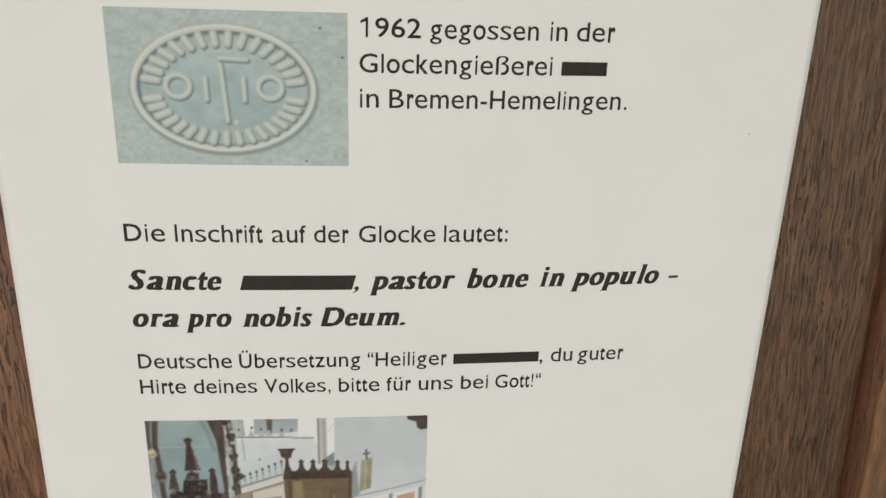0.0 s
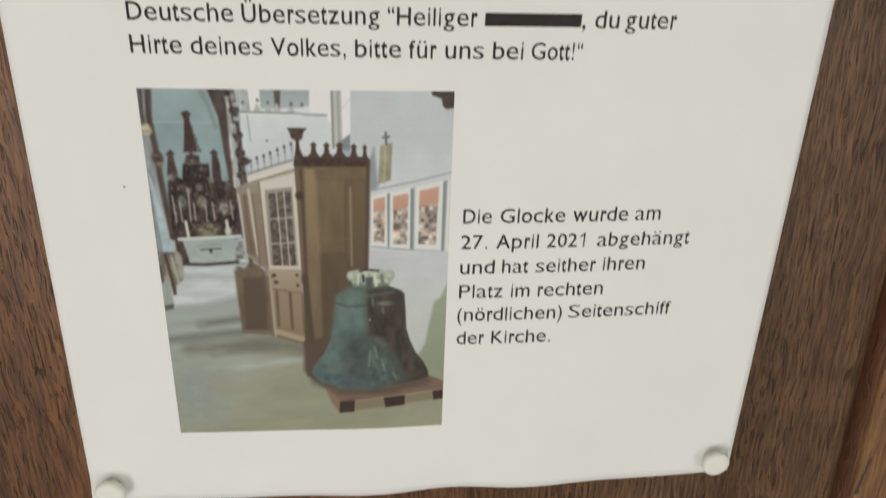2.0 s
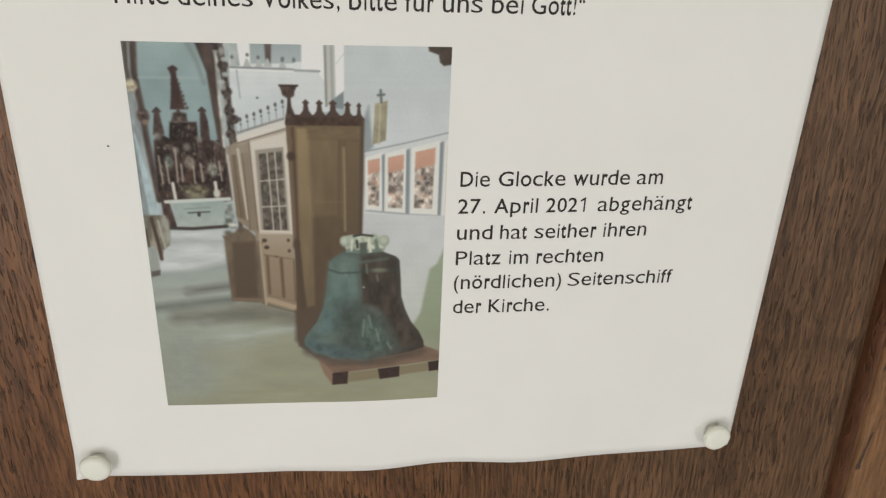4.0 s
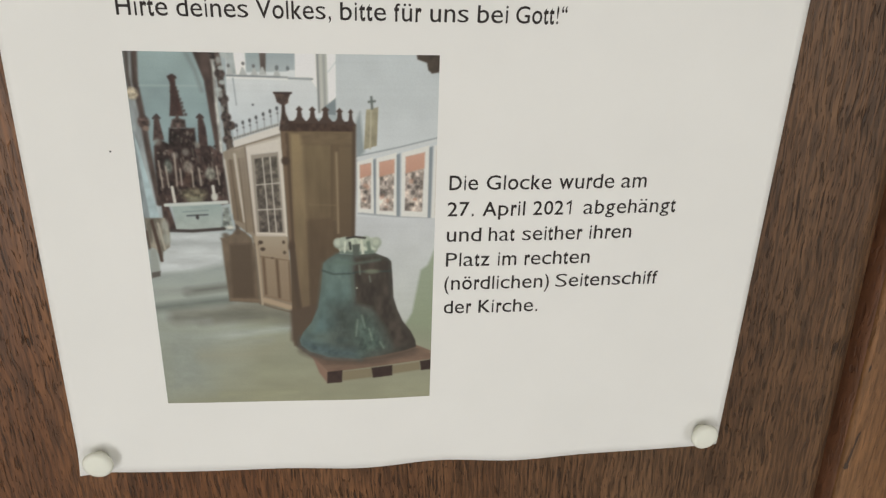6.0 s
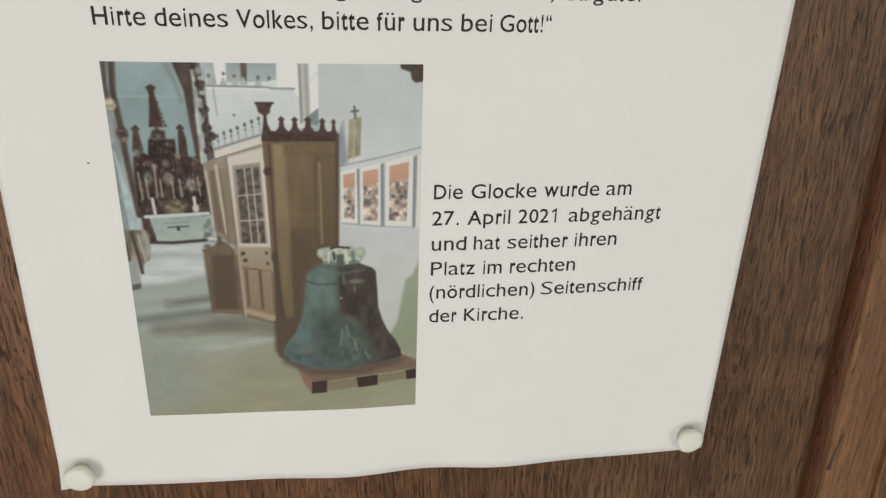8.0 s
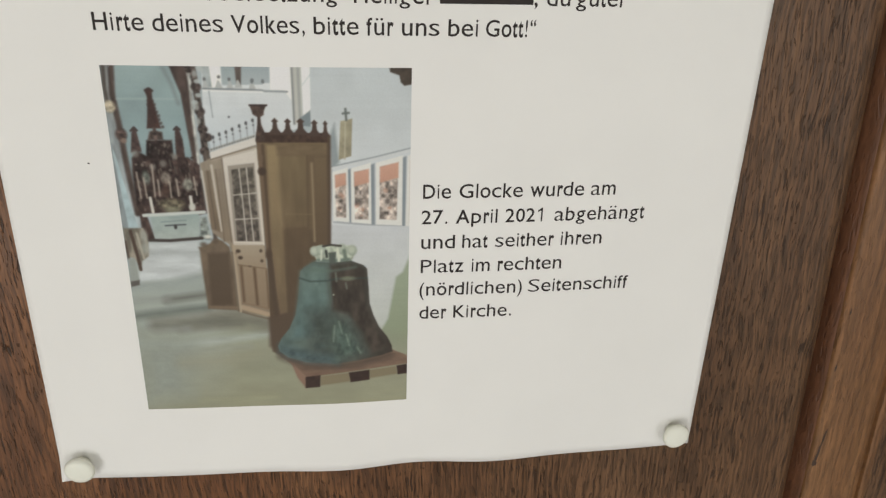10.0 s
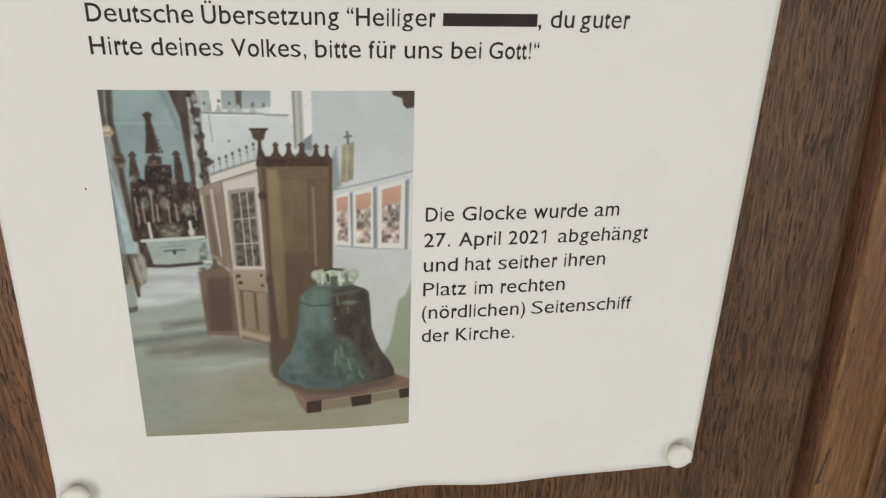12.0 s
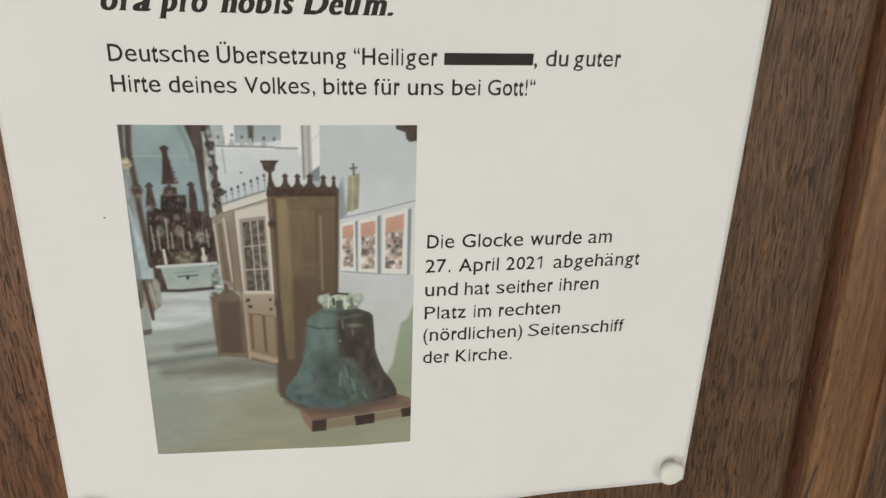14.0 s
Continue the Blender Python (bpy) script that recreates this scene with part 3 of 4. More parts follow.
# bright wall and gallery behind the confessional
pic.poly([(25.5, -0.7), (40.8, -1.1), (40.0, 20.9), (26.1, 22.8), (24.7, 13.5)], (222,226,226), to=(194,203,207), blotch=0.05, size=(8,8))
pic.poly([(39.0, -1.0), (53.3, -1.4), (53.1, 15.7), (38.2, 19.4)], (220,224,224), to=(206,212,214), blotch=0.04, size=(8,8))
pic.poly([(27.4, -1.3), (30.4, -1.4), (29.9, 5.4), (27.6, 5.5)], (240,238,231), 0.4)
pic.poly([(25.4, -1.2), (27.2, -1.3), (27.7, 5.4), (25.5, 5.6)], (164,172,172), 0.4, blotch=0.2)
pic.poly([(30.3, -1.4), (40.8, -1.7), (40.6, 4.6), (30.3, 4.9)], (158,172,174), 0.4, to=(172,184,186))
pic.poly([(33.8, -1.4), (35.6, -1.5), (35.1, 5.3), (34.0, 5.3)], (112,102,96), 0.4, to=(92,82,76))
pic.poly([(35.9, -1.5), (42.8, -1.7), (42.6, 4.2), (35.6, 4.4)], (162,174,178), 0.4, to=(176,186,188))
pic.poly([(42.9, -1.7), (48.4, -1.8), (48.2, 9.0), (46.2, 6.0), (42.7, 6.1)], (238,236,230), 0.4)
for a in ([(26.1, 5.2)], [(29.4, 4.9)], [(32.3, 5.1)], [(34.4, 4.8)], [(38.0, 5.2)]):
    pic.poly([(a[0][0] - 1.0, a[0][1] + 0.8), (a[0][0] - 0.2, a[0][1] - 1.3), (a[0][0] + 0.2, a[0][1] - 1.3), (a[0][0] + 1.0, a[0][1] + 0.8)], (184,188,186), 0.35)
pic.oval([(29.6, 2.7), (32.2, 3.3), (38.1, 3.5), (25.9, 3.3)], 0.4, 0.45, (120,122,122), 0.3)
pic.oval([(38.0, 3.8), (40.8, 3.8)], 0.4, 0.6, (120,128,130), 0.3)
pic.line([(25.4, 5.9), (32.8, 6.0), (40.5, 6.2)], 0.55, (134,142,144), 0.3)
pic.line([(38.7, 6.3), (47.0, 6.5)], 0.5, (150,158,160), 0.3)
pic.line([(25.4, 6.3), (40.5, 6.6)], 0.5, (226,228,226), 0.3)
pic.oval([(31.4, 13.4)], 0.3, 0.3, (110,116,120), 0.25)
pic.line([(26.8, 6.5), (27.2, 13.5)], 0.3, (160,170,174), 0.3)
# carved upright between apse and wall
pic.line([(23.0, -0.6), (23.4, 3.5), (23.7, 8.2), (24.1, 13.5), (24.3, 20.1), (24.8, 28.0)], 1.7, (90,82,76), 0.5, blotch=0.8, size=(.8,.9))
pic.oval([(22.1, 0.5), (23.6, 5.4), (24.0, 11.9), (24.3, 16.8), (25.3, 19.0), (24.3, 22.9), (25.3, 25.7)], 1.3, 1.2, (84,74,70), 0.5, blotch=0.6, size=(.7,.7))
pic.oval([(24.8, 0.3), (25.2, 0.9), (24.0, 3.9), (23.0, 9.5), (24.0, 7.6)], 0.8, 0.6, (184,192,190), 0.4, 0.85)
pic.oval([(23.5, 1.9), (23.3, 10.8), (23.4, 14.6)], 0.6, 0.9, (168,172,168), 0.5, 0.8)
pic.line([(24.8, 23.4), (25.1, 30.3), (25.0, 49.0)], 1.2, (110,100,90), 0.6, blotch=0.3, size=(1,3))
# slim column, windows
pic.poly([(48.3, -0.7), (50.8, -0.6), (50.8, 14.0), (48.7, 15.5)], (190,192,184), 0.35, to=(196,196,190))
pic.line([(48.4, -0.7), (48.5, 15.2)], 0.6, (146,150,148), 0.4)
pic.line([(50.0, -0.3), (50.1, 13.5)], 0.7, (166,170,166), 0.5)
pic.poly([(51.0, -0.6), (53.2, -0.4), (52.9, 12.0), (51.1, 12.9)], (240,239,233), 0.35)
pic.line([(51.1, 4.6), (53.0, 2.1)], 0.5, (208,214,216), 0.5)
pic.poly([(49.4, 14.2), (52.9, 11.4), (53.0, 16.0), (49.8, 16.0)], (134,146,150), 0.5)
# right wall
pic.poly([(53.1, -0.6), (80.9, -0.9), (83.2, 49.7), (56.9, 49.8), (57.6, 20.2), (52.9, 16.0)], (195,203,205), 0.3, to=(206,210,211), blotch=0.05, size=(12,12))
pic.poly([(57.6, 19.1), (59.2, 15.0), (60.3, 26.1), (58.1, 28.5)], (150,160,162), 1.0)
pic.poly([(74.0, -0.1), (80.4, -0.3), (80.2, 4.4), (78.1, 4.8), (77.1, 3.9), (76.7, 2.0), (74.2, 1.1)], (88,78,68), 0.35, blotch=0.25)
pic.poly([(60.8, 14.5), (64.0, 13.8), (63.6, 24.4), (60.1, 25.5)], (170,164,138), 0.35, to=(158,152,128), blotch=0.15)
pic.line([(62.1, 14.9), (61.8, 25.2)], 0.4, (186,180,156), 0.4)
pic.line([(62.2, 11.1), (62.4, 14.2)], 0.6, (112,120,116), 0.35)
pic.line([(61.5, 12.4), (63.1, 12.2)], 0.6, (112,120,116), 0.35)
pic.line([(58.1, 28.0), (69.5, 25.5), (80.6, 22.7)], 0.9, (206,210,210), 0.4)
pic.line([(58.1, 27.4), (69.4, 24.9), (80.5, 22.1)], 0.35, (150,160,164), 0.3)
# framed prints
for outer, inner, seed in (([(58.3, 29.0), (62.6, 27.7), (62.8, 44.3), (58.3, 43.7)], [(59.0, 29.9), (62.0, 29.3), (61.9, 42.8), (59.1, 42.6)], 21),
                           ([(63.4, 28.0), (69.0, 26.3), (69.1, 45.0), (63.3, 44.3)], [(64.3, 29.1), (68.4, 28.2), (68.2, 43.5), (64.4, 43.3)], 22),
                           ([(70.4, 26.4), (77.9, 24.3), (77.9, 45.6), (70.4, 45.2)], [(71.5, 27.6), (76.7, 26.3), (76.3, 43.8), (71.4, 43.4)], 23)):
    pic.poly([(x + 1.0, y + 0.3) for x, y in outer], (140,150,156), 0.5)
    pic.poly(outer, (222,222,216), 0.3)
    pic.poly(inner, (178,166,156), 0.3, blotch=0.7, size=(1.1,1.3), seed=seed)
    (ax, ay), (bx, by), (cx, cy), (dx, dy) = inner
    pic.poly([(ax, ay), (bx, by), (bx, by + 0.26 * (cy - by)), (ax, ay + 0.30 * (dy - ay))], (208,164,142), 0.5, to=(198,154,132))
    for k in range(9):
        px, py = ax + (bx - ax) * (0.12 + 0.76 * pic.rng.random()), ay + (dy - ay) * (0.34 + 0.6 * pic.rng.random())
        pic.oval([(px, py)], 0.3 + 0.5 * pic.rng.random(), 0.3 + 0.5 * pic.rng.random(), [(70,66,66), (196,186,174), (184,140,116)][k % 3], 0.5, 0.5)
pic.poly([(79.2, 24.5), (80.4, 24.0), (80.6, 45.9), (78.8, 45.7)], (220,220,214), 0.4)
pic.line([(80.3, 25.8), (80.3, 44.5)], 0.5, (196,170,150), 0.4)
pic.line([(58.4, 44.1), (69.9, 45.3), (78.2, 45.9)], 0.4, (166,172,176), 0.4)
# lower wall and the green shade behind the bell
pic.poly([(57.1, 45.0), (80.6, 45.8), (81.2, 91.2), (74.9, 88.2), (68.6, 76.8), (67.4, 58.2), (57.1, 55.6)], (202,206,208), 0.3, to=(188,193,184), blotch=0.06, size=(10,10))
pic.poly([(80.4, 55.0), (81.3, 91.9), (74.9, 86.7), (71.7, 80.7), (74.0, 76.2), (76.3, 62.1), (78.3, 60.5)], (160,172,150), 0.9, to=(146,156,128))
# floor
pic.poly([(-3.0, 63.7), (2.3, 52.9), (6.3, 49.0), (21.9, 48.7), (21.5, 71.3), (30.8, 71.7), (40.7, 74.7), (42.5, 111.5), (-3.6, 110.2)], (170,182,182), 0.5, to=(156,157,134), blotch=0.06, size=(14,4))
pic.poly([(26.4, 66.4), (42.3, 68.5), (53.2, 76.7), (71.8, 82.4), (85.4, 86.9), (86.6, 114.0), (23.8, 112.2)], (152,158,142), 9.0, to=(158,158,132), blotch=0.05, size=(10,4))
pic.poly([(6.2, 49.9), (20.3, 49.3), (20.4, 60.1), (1.3, 62.5)], (196,202,202), 1.6, blotch=0.1, size=(6,1.5))
for a, w, c, k in (([(6.9, 53.2), (19.5, 52.8)], 1.6, (172,178,178), 0.7), ([(1.2, 63.7), (11.3, 63.1), (20.6, 60.1)], 2.2, (158,166,162), 0.7), ([(9.5, 68.2), (20.7, 66.6)], 2.2, (120,122,114), 0.85),
                   ([(0.2, 68.0), (9.8, 67.8)], 2.0, (150,154,148), 0.6), ([(0.2, 73.4), (10.6, 72.0), (21.0, 70.8)], 2.3, (114,122,116), 0.8), ([(12.8, 77.7), (21.2, 76.5), (29.5, 76.1)], 3.6, (124,124,112), 0.6)):
    pic.line(a, w, c, 2.2, k, blotch=0.1, size=(5,1.2))
for a, w, c, k in (([(2.1, 76.3), (14.5, 77.4)], 2.4, (160,168,164), 0.7), ([(-0.2, 82.8), (12.4, 83.6), (38.3, 80.3)], 2.2, (176,184,178), 0.75), ([(0.5, 86.1), (17.8, 85.7), (31.9, 84.5)], 2.5, (160,164,150), 0.6),
                   ([(21.4, 73.3), (30.7, 73.3), (38.4, 76.0)], 2.0, (150,148,134), 0.7), ([(16.5, 103.6), (30.4, 103.9), (39.2, 103.1)], 1.6, (164,164,134), 0.5)):
    pic.line(a, w, c, 2.2, k, blotch=0.1, size=(5,1.2))
pic.poly([(-0.5, 80.1), (15.7, 83.0), (12.7, 100.7), (-0.2, 104.6)], (153,160,150), 10.0, blotch=0.05)
pic.line([(5.8, 76.3), (19.6, 74.9), (29.6, 74.6), (37.3, 77.0)], 4.5, (118,116,104), 3.5, 0.6, blotch=0.1, size=(5,1.2))
pic.line([(11.9, 89.6), (26.6, 89.2), (35.8, 86.6)], 4.0, (160,158,136), 4.0, 0.5)
pic.line([(6.3, 49.0), (12.5, 49.2), (21.4, 48.5)], 0.9, (78,70,66), 0.4)
# pews
pic.poly([(-0.0, 45.3), (5.6, 45.3), (6.5, 49.3), (6.1, 54.0), (4.1, 55.5), (3.6, 58.1), (2.1, 54.6), (0.3, 54.1)], (140,134,120), 0.5, blotch=0.4, size=(1,3))
pic.line([(2.0, 46.2), (3.0, 53.5), (3.4, 58.2)], 0.9, (88,72,62), 0.4)
pic.line([(0.3, 49.4), (0.5, 54.6)], 0.7, (96,84,74), 0.4)
pic.line([(3.6, 47.0), (4.7, 54.6)], 0.6, (176,172,156), 0.5)
pic.poly([(0.3, 54.6), (2.1, 54.6), (2.7, 61.6), (0.1, 63.1)], (158,164,158), 0.5)
pic.poly([(0.1, 62.0), (2.7, 61.5), (2.5, 63.1), (0.1, 63.7)], (104,100,94), 0.4)
pic.oval([(5.5, 47.6), (5.5, 51.4)], 1.0, 1.9, (172,176,166), 0.8, 0.7)
# confessional: light front with the glazed door
pic.poly([(22.8, 26.3), (25.7, 24.8), (38.2, 21.4), (38.6, 29.3), (38.7, 50.8), (38.9, 74.6), (30.0, 72.3), (29.5, 55.6), (28.7, 50.6), (24.4, 46.9), (23.4, 36.7)], (160, 149, 132), 0.4, to=(146, 131, 110), blotch=0.08, size=(1.5, 8))
pic.poly([(25.6, 23.2), (37.9, 18.9), (38.1, 21.2), (25.7, 25.1)], (214, 210, 202), 0.3)
pic.line([(25.8, 22.6), (31.9, 20.5), (37.9, 18.5)], 0.69, (176, 178, 174), 0.3, 1.0)
for k in range(17):
    pic.oval([(26.1 + k * 0.71, 22.4 - k * 0.225)], 0.17, 0.24, (112,112,108), 0.3)
pic.line([(25.6, 25.3), (37.8, 21.3)], 0.27, (132, 120, 104), 0.3, 1.0)
pic.line([(26.9, 18.5), (26.9, 22.5)], 0.25, (140, 146, 148), 0.35, 0.8)
pic.oval([(26.8, 19.0)], 0.36, 0.49, (96, 98, 100), 0.3, 1.0)
pic.oval([(26.9, 20.3)], 0.27, 0.22, (116, 118, 120), 0.3, 1.0)
pic.line([(28.6, 17.7), (28.7, 21.8)], 0.25, (140, 146, 148), 0.35, 0.8)
pic.oval([(28.5, 18.2)], 0.36, 0.49, (96, 98, 100), 0.3, 1.0)
pic.oval([(28.6, 19.5)], 0.27, 0.22, (116, 118, 120), 0.3, 1.0)
pic.line([(30.4, 17.1), (30.4, 21.1)], 0.25, (140, 146, 148), 0.35, 0.8)
pic.oval([(30.3, 17.6)], 0.36, 0.49, (96, 98, 100), 0.3, 1.0)
pic.oval([(30.3, 18.9)], 0.27, 0.22, (116, 118, 120), 0.3, 1.0)
pic.line([(32.1, 16.3), (32.2, 20.4)], 0.25, (140, 146, 148), 0.35, 0.8)
pic.oval([(32.0, 16.8)], 0.36, 0.49, (96, 98, 100), 0.3, 1.0)
pic.oval([(32.1, 18.1)], 0.27, 0.22, (116, 118, 120), 0.3, 1.0)
pic.line([(34.0, 15.4), (34.1, 19.4)], 0.25, (140, 146, 148), 0.35, 0.8)
pic.oval([(33.9, 15.9)], 0.36, 0.49, (96, 98, 100), 0.3, 1.0)
pic.oval([(34.0, 17.2)], 0.27, 0.22, (116, 118, 120), 0.3, 1.0)
pic.line([(35.8, 14.6), (35.9, 18.6)], 0.25, (140, 146, 148), 0.35, 0.8)
pic.oval([(35.7, 15.1)], 0.36, 0.49, (96, 98, 100), 0.3, 1.0)
pic.oval([(35.8, 16.4)], 0.27, 0.22, (116, 118, 120), 0.3, 1.0)
pic.line([(37.6, 13.9), (37.7, 17.9)], 0.25, (140, 146, 148), 0.35, 0.8)
pic.oval([(37.5, 14.3)], 0.36, 0.49, (96, 98, 100), 0.3, 1.0)
pic.oval([(37.6, 15.6)], 0.27, 0.22, (116, 118, 120), 0.3, 1.0)
pic.line([(23.0, 28.6), (23.5, 36.1), (23.9, 43.8)], 0.50, (200, 194, 182), 0.5, 1.0)
pic.poly([(23.7, 28.6), (25.4, 28.3), (26.8, 46.9), (24.1, 45.7)], (142, 128, 110), 0.6, to=(132, 116, 96), blotch=0.12, size=(1, 6))
pic.line([(24.5, 28.6), (24.9, 36.7), (25.4, 45.7)], 0.30, (104, 90, 76), 0.6, 0.8)
pic.line([(25.7, 26.9), (26.3, 36.8), (27.0, 46.3)], 0.65, (198, 190, 176), 0.5, 1.0)
pic.poly([(26.6, 28.1), (28.2, 27.6), (29.2, 49.4), (27.3, 49.7)], (150, 138, 122), 0.5, to=(140, 126, 106), blotch=0.1, size=(1, 6))
pic.line([(26.7, 28.2), (27.1, 37.4), (27.4, 49.4)], 0.20, (112, 98, 84), 0.5, 0.8)
pic.poly([(28.6, 24.6), (38.2, 21.9), (38.5, 29.3), (37.9, 51.0), (29.8, 51.0)], (212, 206, 196), 0.4, to=(196, 186, 172))
pic.line([(28.6, 24.7), (29.0, 36.8), (29.4, 49.7)], 0.25, (118, 104, 90), 0.5, 1.0)
pic.line([(25.8, 25.6), (38.0, 22.3)], 0.20, (176, 166, 150), 0.4, 0.8)
pic.poly([(30.0, 27.1), (37.2, 26.2), (37.8, 50.1), (30.4, 50.2)], (160, 152, 140), 0.4)
pic.poly([(30.9, 28.2), (36.8, 27.3), (37.3, 49.6), (31.0, 49.6)], (112, 106, 96), 0.4, to=(102, 94, 86), blotch=0.5, size=(1.0, 1.0))
pic.line([(33.0, 28.0), (33.3, 37.4), (33.6, 49.5)], 0.35, (196, 190, 178), 0.35, 1.0)
pic.line([(35.0, 27.7), (35.2, 37.5), (35.6, 49.5)], 0.35, (196, 190, 178), 0.35, 1.0)
pic.line([(31.0, 35.6), (37.2, 35.0)], 0.35, (194, 188, 176), 0.35, 1.0)
pic.line([(31.0, 42.9), (37.4, 42.6)], 0.35, (194, 188, 176), 0.35, 1.0)
pic.line([(30.4, 49.9), (37.9, 50.2)], 0.55, (214, 206, 192), 0.4, 1.0)
pic.line([(37.9, 22.4), (38.0, 29.3), (38.2, 39.9), (38.3, 50.8)], 0.65, (210, 204, 192), 0.45, 1.0)
pic.poly([(29.8, 50.8), (38.4, 51.0), (38.7, 58.5), (30.8, 57.1)], (172, 159, 138), 0.4, to=(160, 143, 120))
pic.line([(30.9, 57.1), (38.7, 58.5)], 0.40, (128, 108, 86), 0.5, 1.0)
pic.oval([(31.0, 52.7), (31.5, 54.8)], 0.65, 0.55, (84, 70, 58), 0.45, 1.0)
pic.oval([(30.0, 53.4)], 0.45, 0.35, (96, 80, 66), 0.45, 1.0)
pic.oval([(37.4, 52.7), (37.5, 55.9)], 0.40, 0.50, (92, 78, 64), 0.45, 1.0)
pic.oval([(34.0, 57.7)], 0.40, 0.35, (96, 80, 66), 0.45, 0.8)
pic.poly([(30.7, 57.4), (38.8, 58.6), (39.0, 71.9), (31.2, 69.6)], (158, 140, 116), 0.5, to=(146, 128, 105))
pic.line([(31.5, 57.7), (31.6, 69.0)], 0.75, (116, 96, 76), 0.6, 1.0)
pic.line([(35.2, 58.3), (35.4, 70.2)], 0.80, (112, 92, 72), 0.6, 1.0)
pic.line([(38.6, 59.0), (38.6, 71.3)], 0.45, (124, 104, 82), 0.5, 1.0)
pic.line([(31.0, 71.0), (34.8, 72.3), (38.8, 73.8)], 1.50, (178, 158, 132), 0.5, 1.0)
pic.line([(30.9, 69.5), (35.1, 70.6), (38.8, 71.8)], 0.30, (140, 118, 94), 0.5, 1.0)
pic.line([(30.9, 72.6), (34.7, 74.0), (38.7, 75.2)], 0.30, (110, 92, 76), 0.6, 1.0)
pic.line([(29.8, 51.0), (30.1, 60.6), (30.4, 72.3)], 0.70, (178, 162, 138), 0.5, 1.0)
pic.line([(29.2, 53.1), (29.5, 61.9), (29.8, 72.3)], 0.30, (110, 94, 78), 0.6, 1.0)
pic.poly([(20.3, 51.4), (23.1, 50.3), (25.4, 48.6), (26.9, 49.4), (28.7, 51.4), (29.4, 55.6), (29.7, 72.0), (21.1, 71.3), (20.6, 60.4)], (122, 107, 89), 0.7, to=(114, 98, 80), blotch=0.12, size=(1.5, 4))
pic.poly([(22.4, 53.4), (28.4, 53.1), (28.3, 70.1), (22.2, 70.2)], (102, 88, 72), 1.0, to=(98, 83, 67))
pic.line([(20.3, 51.5), (22.4, 53.2), (28.3, 53.0)], 0.30, (112, 96, 80), 0.9, 0.7)
pic.line([(21.6, 70.7), (29.5, 71.2)], 0.70, (140, 120, 98), 0.8, 0.8)
pic.oval([(23.0, 48.1)], 1.10, 0.55, (208, 208, 198), 0.5, 1.0)
pic.oval([(21.6, 50.5), (24.8, 49.6)], 0.90, 0.70, (106, 92, 78), 0.8, 0.8)
# confessional: dark carved side
pic.poly([(38.1, 19.1), (57.9, 18.5), (57.2, 51.3), (52.9, 56.2), (50.4, 66.4), (45.6, 78.8), (40.1, 78.6), (38.8, 74.6), (39.0, 55.8), (38.5, 29.3)], (116, 99, 76), 0.4, to=(102, 86, 68), blotch=0.1, size=(2, 10))
pic.poly([(40.6, 21.0), (44.2, 21.1), (44.2, 46.0), (44.2, 75.4), (41.1, 76.6), (40.3, 55.9)], (152, 134, 100), 0.9, to=(120, 103, 80), blotch=0.08, size=(2, 8))
pic.poly([(43.9, 24.1), (51.4, 24.1), (51.0, 45.6), (44.3, 46.3)], (128, 112, 84), 1.0, to=(120, 103, 78), blotch=0.1, size=(2, 8))
pic.poly([(44.2, 45.9), (51.1, 45.6), (52.4, 51.2), (50.6, 56.1), (47.3, 65.0), (44.5, 72.8)], (110, 93, 71), 1.6, to=(98, 82, 65), blotch=0.1, size=(2, 8))
pic.poly([(43.1, 19.4), (57.2, 19.4), (57.0, 24.1), (43.5, 24.1)], (124, 107, 82), 1.2, blotch=0.1, size=(3, 1))
pic.poly([(51.3, 24.2), (52.5, 24.2), (52.5, 46.2), (51.1, 46.2)], (116, 99, 75), 0.8)
pic.line([(52.7, 26.5), (52.8, 37.7), (52.8, 49.9)], 0.50, (162, 144, 114), 0.8, 1.0)
pic.poly([(53.4, 24.8), (56.8, 24.8), (56.2, 51.2), (53.2, 51.2)], (122, 105, 80), 0.9, to=(108, 91, 70))
pic.line([(44.0, 24.5), (44.2, 46.0)], 0.25, (138, 120, 92), 0.8, 0.7)
pic.line([(51.5, 24.3), (51.2, 45.6)], 0.20, (104, 88, 68), 0.8, 0.7)
pic.line([(57.6, 18.8), (57.4, 35.4), (56.9, 51.3)], 0.80, (92, 77, 64), 0.9, 1.0)
pic.line([(44.8, 41.4), (52.6, 41.6)], 0.20, (146, 128, 98), 0.6, 0.5)
pic.line([(38.9, 19.6), (39.1, 29.3), (39.4, 41.1), (39.5, 54.6)], 1.40, (122, 103, 82), 0.7, 1.0)
pic.line([(39.7, 21.3), (39.9, 36.9), (40.0, 55.9)], 0.50, (92, 75, 60), 0.7, 1.0)
pic.line([(39.8, 55.9), (40.3, 66.1), (41.1, 76.6)], 1.50, (94, 79, 64), 0.8, 1.0)
pic.oval([(39.1, 28.7)], 1.10, 1.20, (82, 67, 55), 0.6, 1.0)
pic.oval([(39.0, 24.7)], 0.65, 1.10, (120, 102, 82), 0.7, 1.0)
pic.oval([(39.6, 54.0)], 0.90, 1.70, (92, 76, 61), 0.8, 1.0)
pic.poly([(38.6, 74.6), (43.4, 73.8), (40.9, 82.1), (40.6, 87.3), (38.3, 84.5)], (96, 78, 66), 1.8)
pic.poly([(38.3, 17.6), (57.1, 17.8), (57.4, 20.5), (38.2, 20.4)], (82, 64, 54), 0.3, blotch=0.25, size=(1, 1))
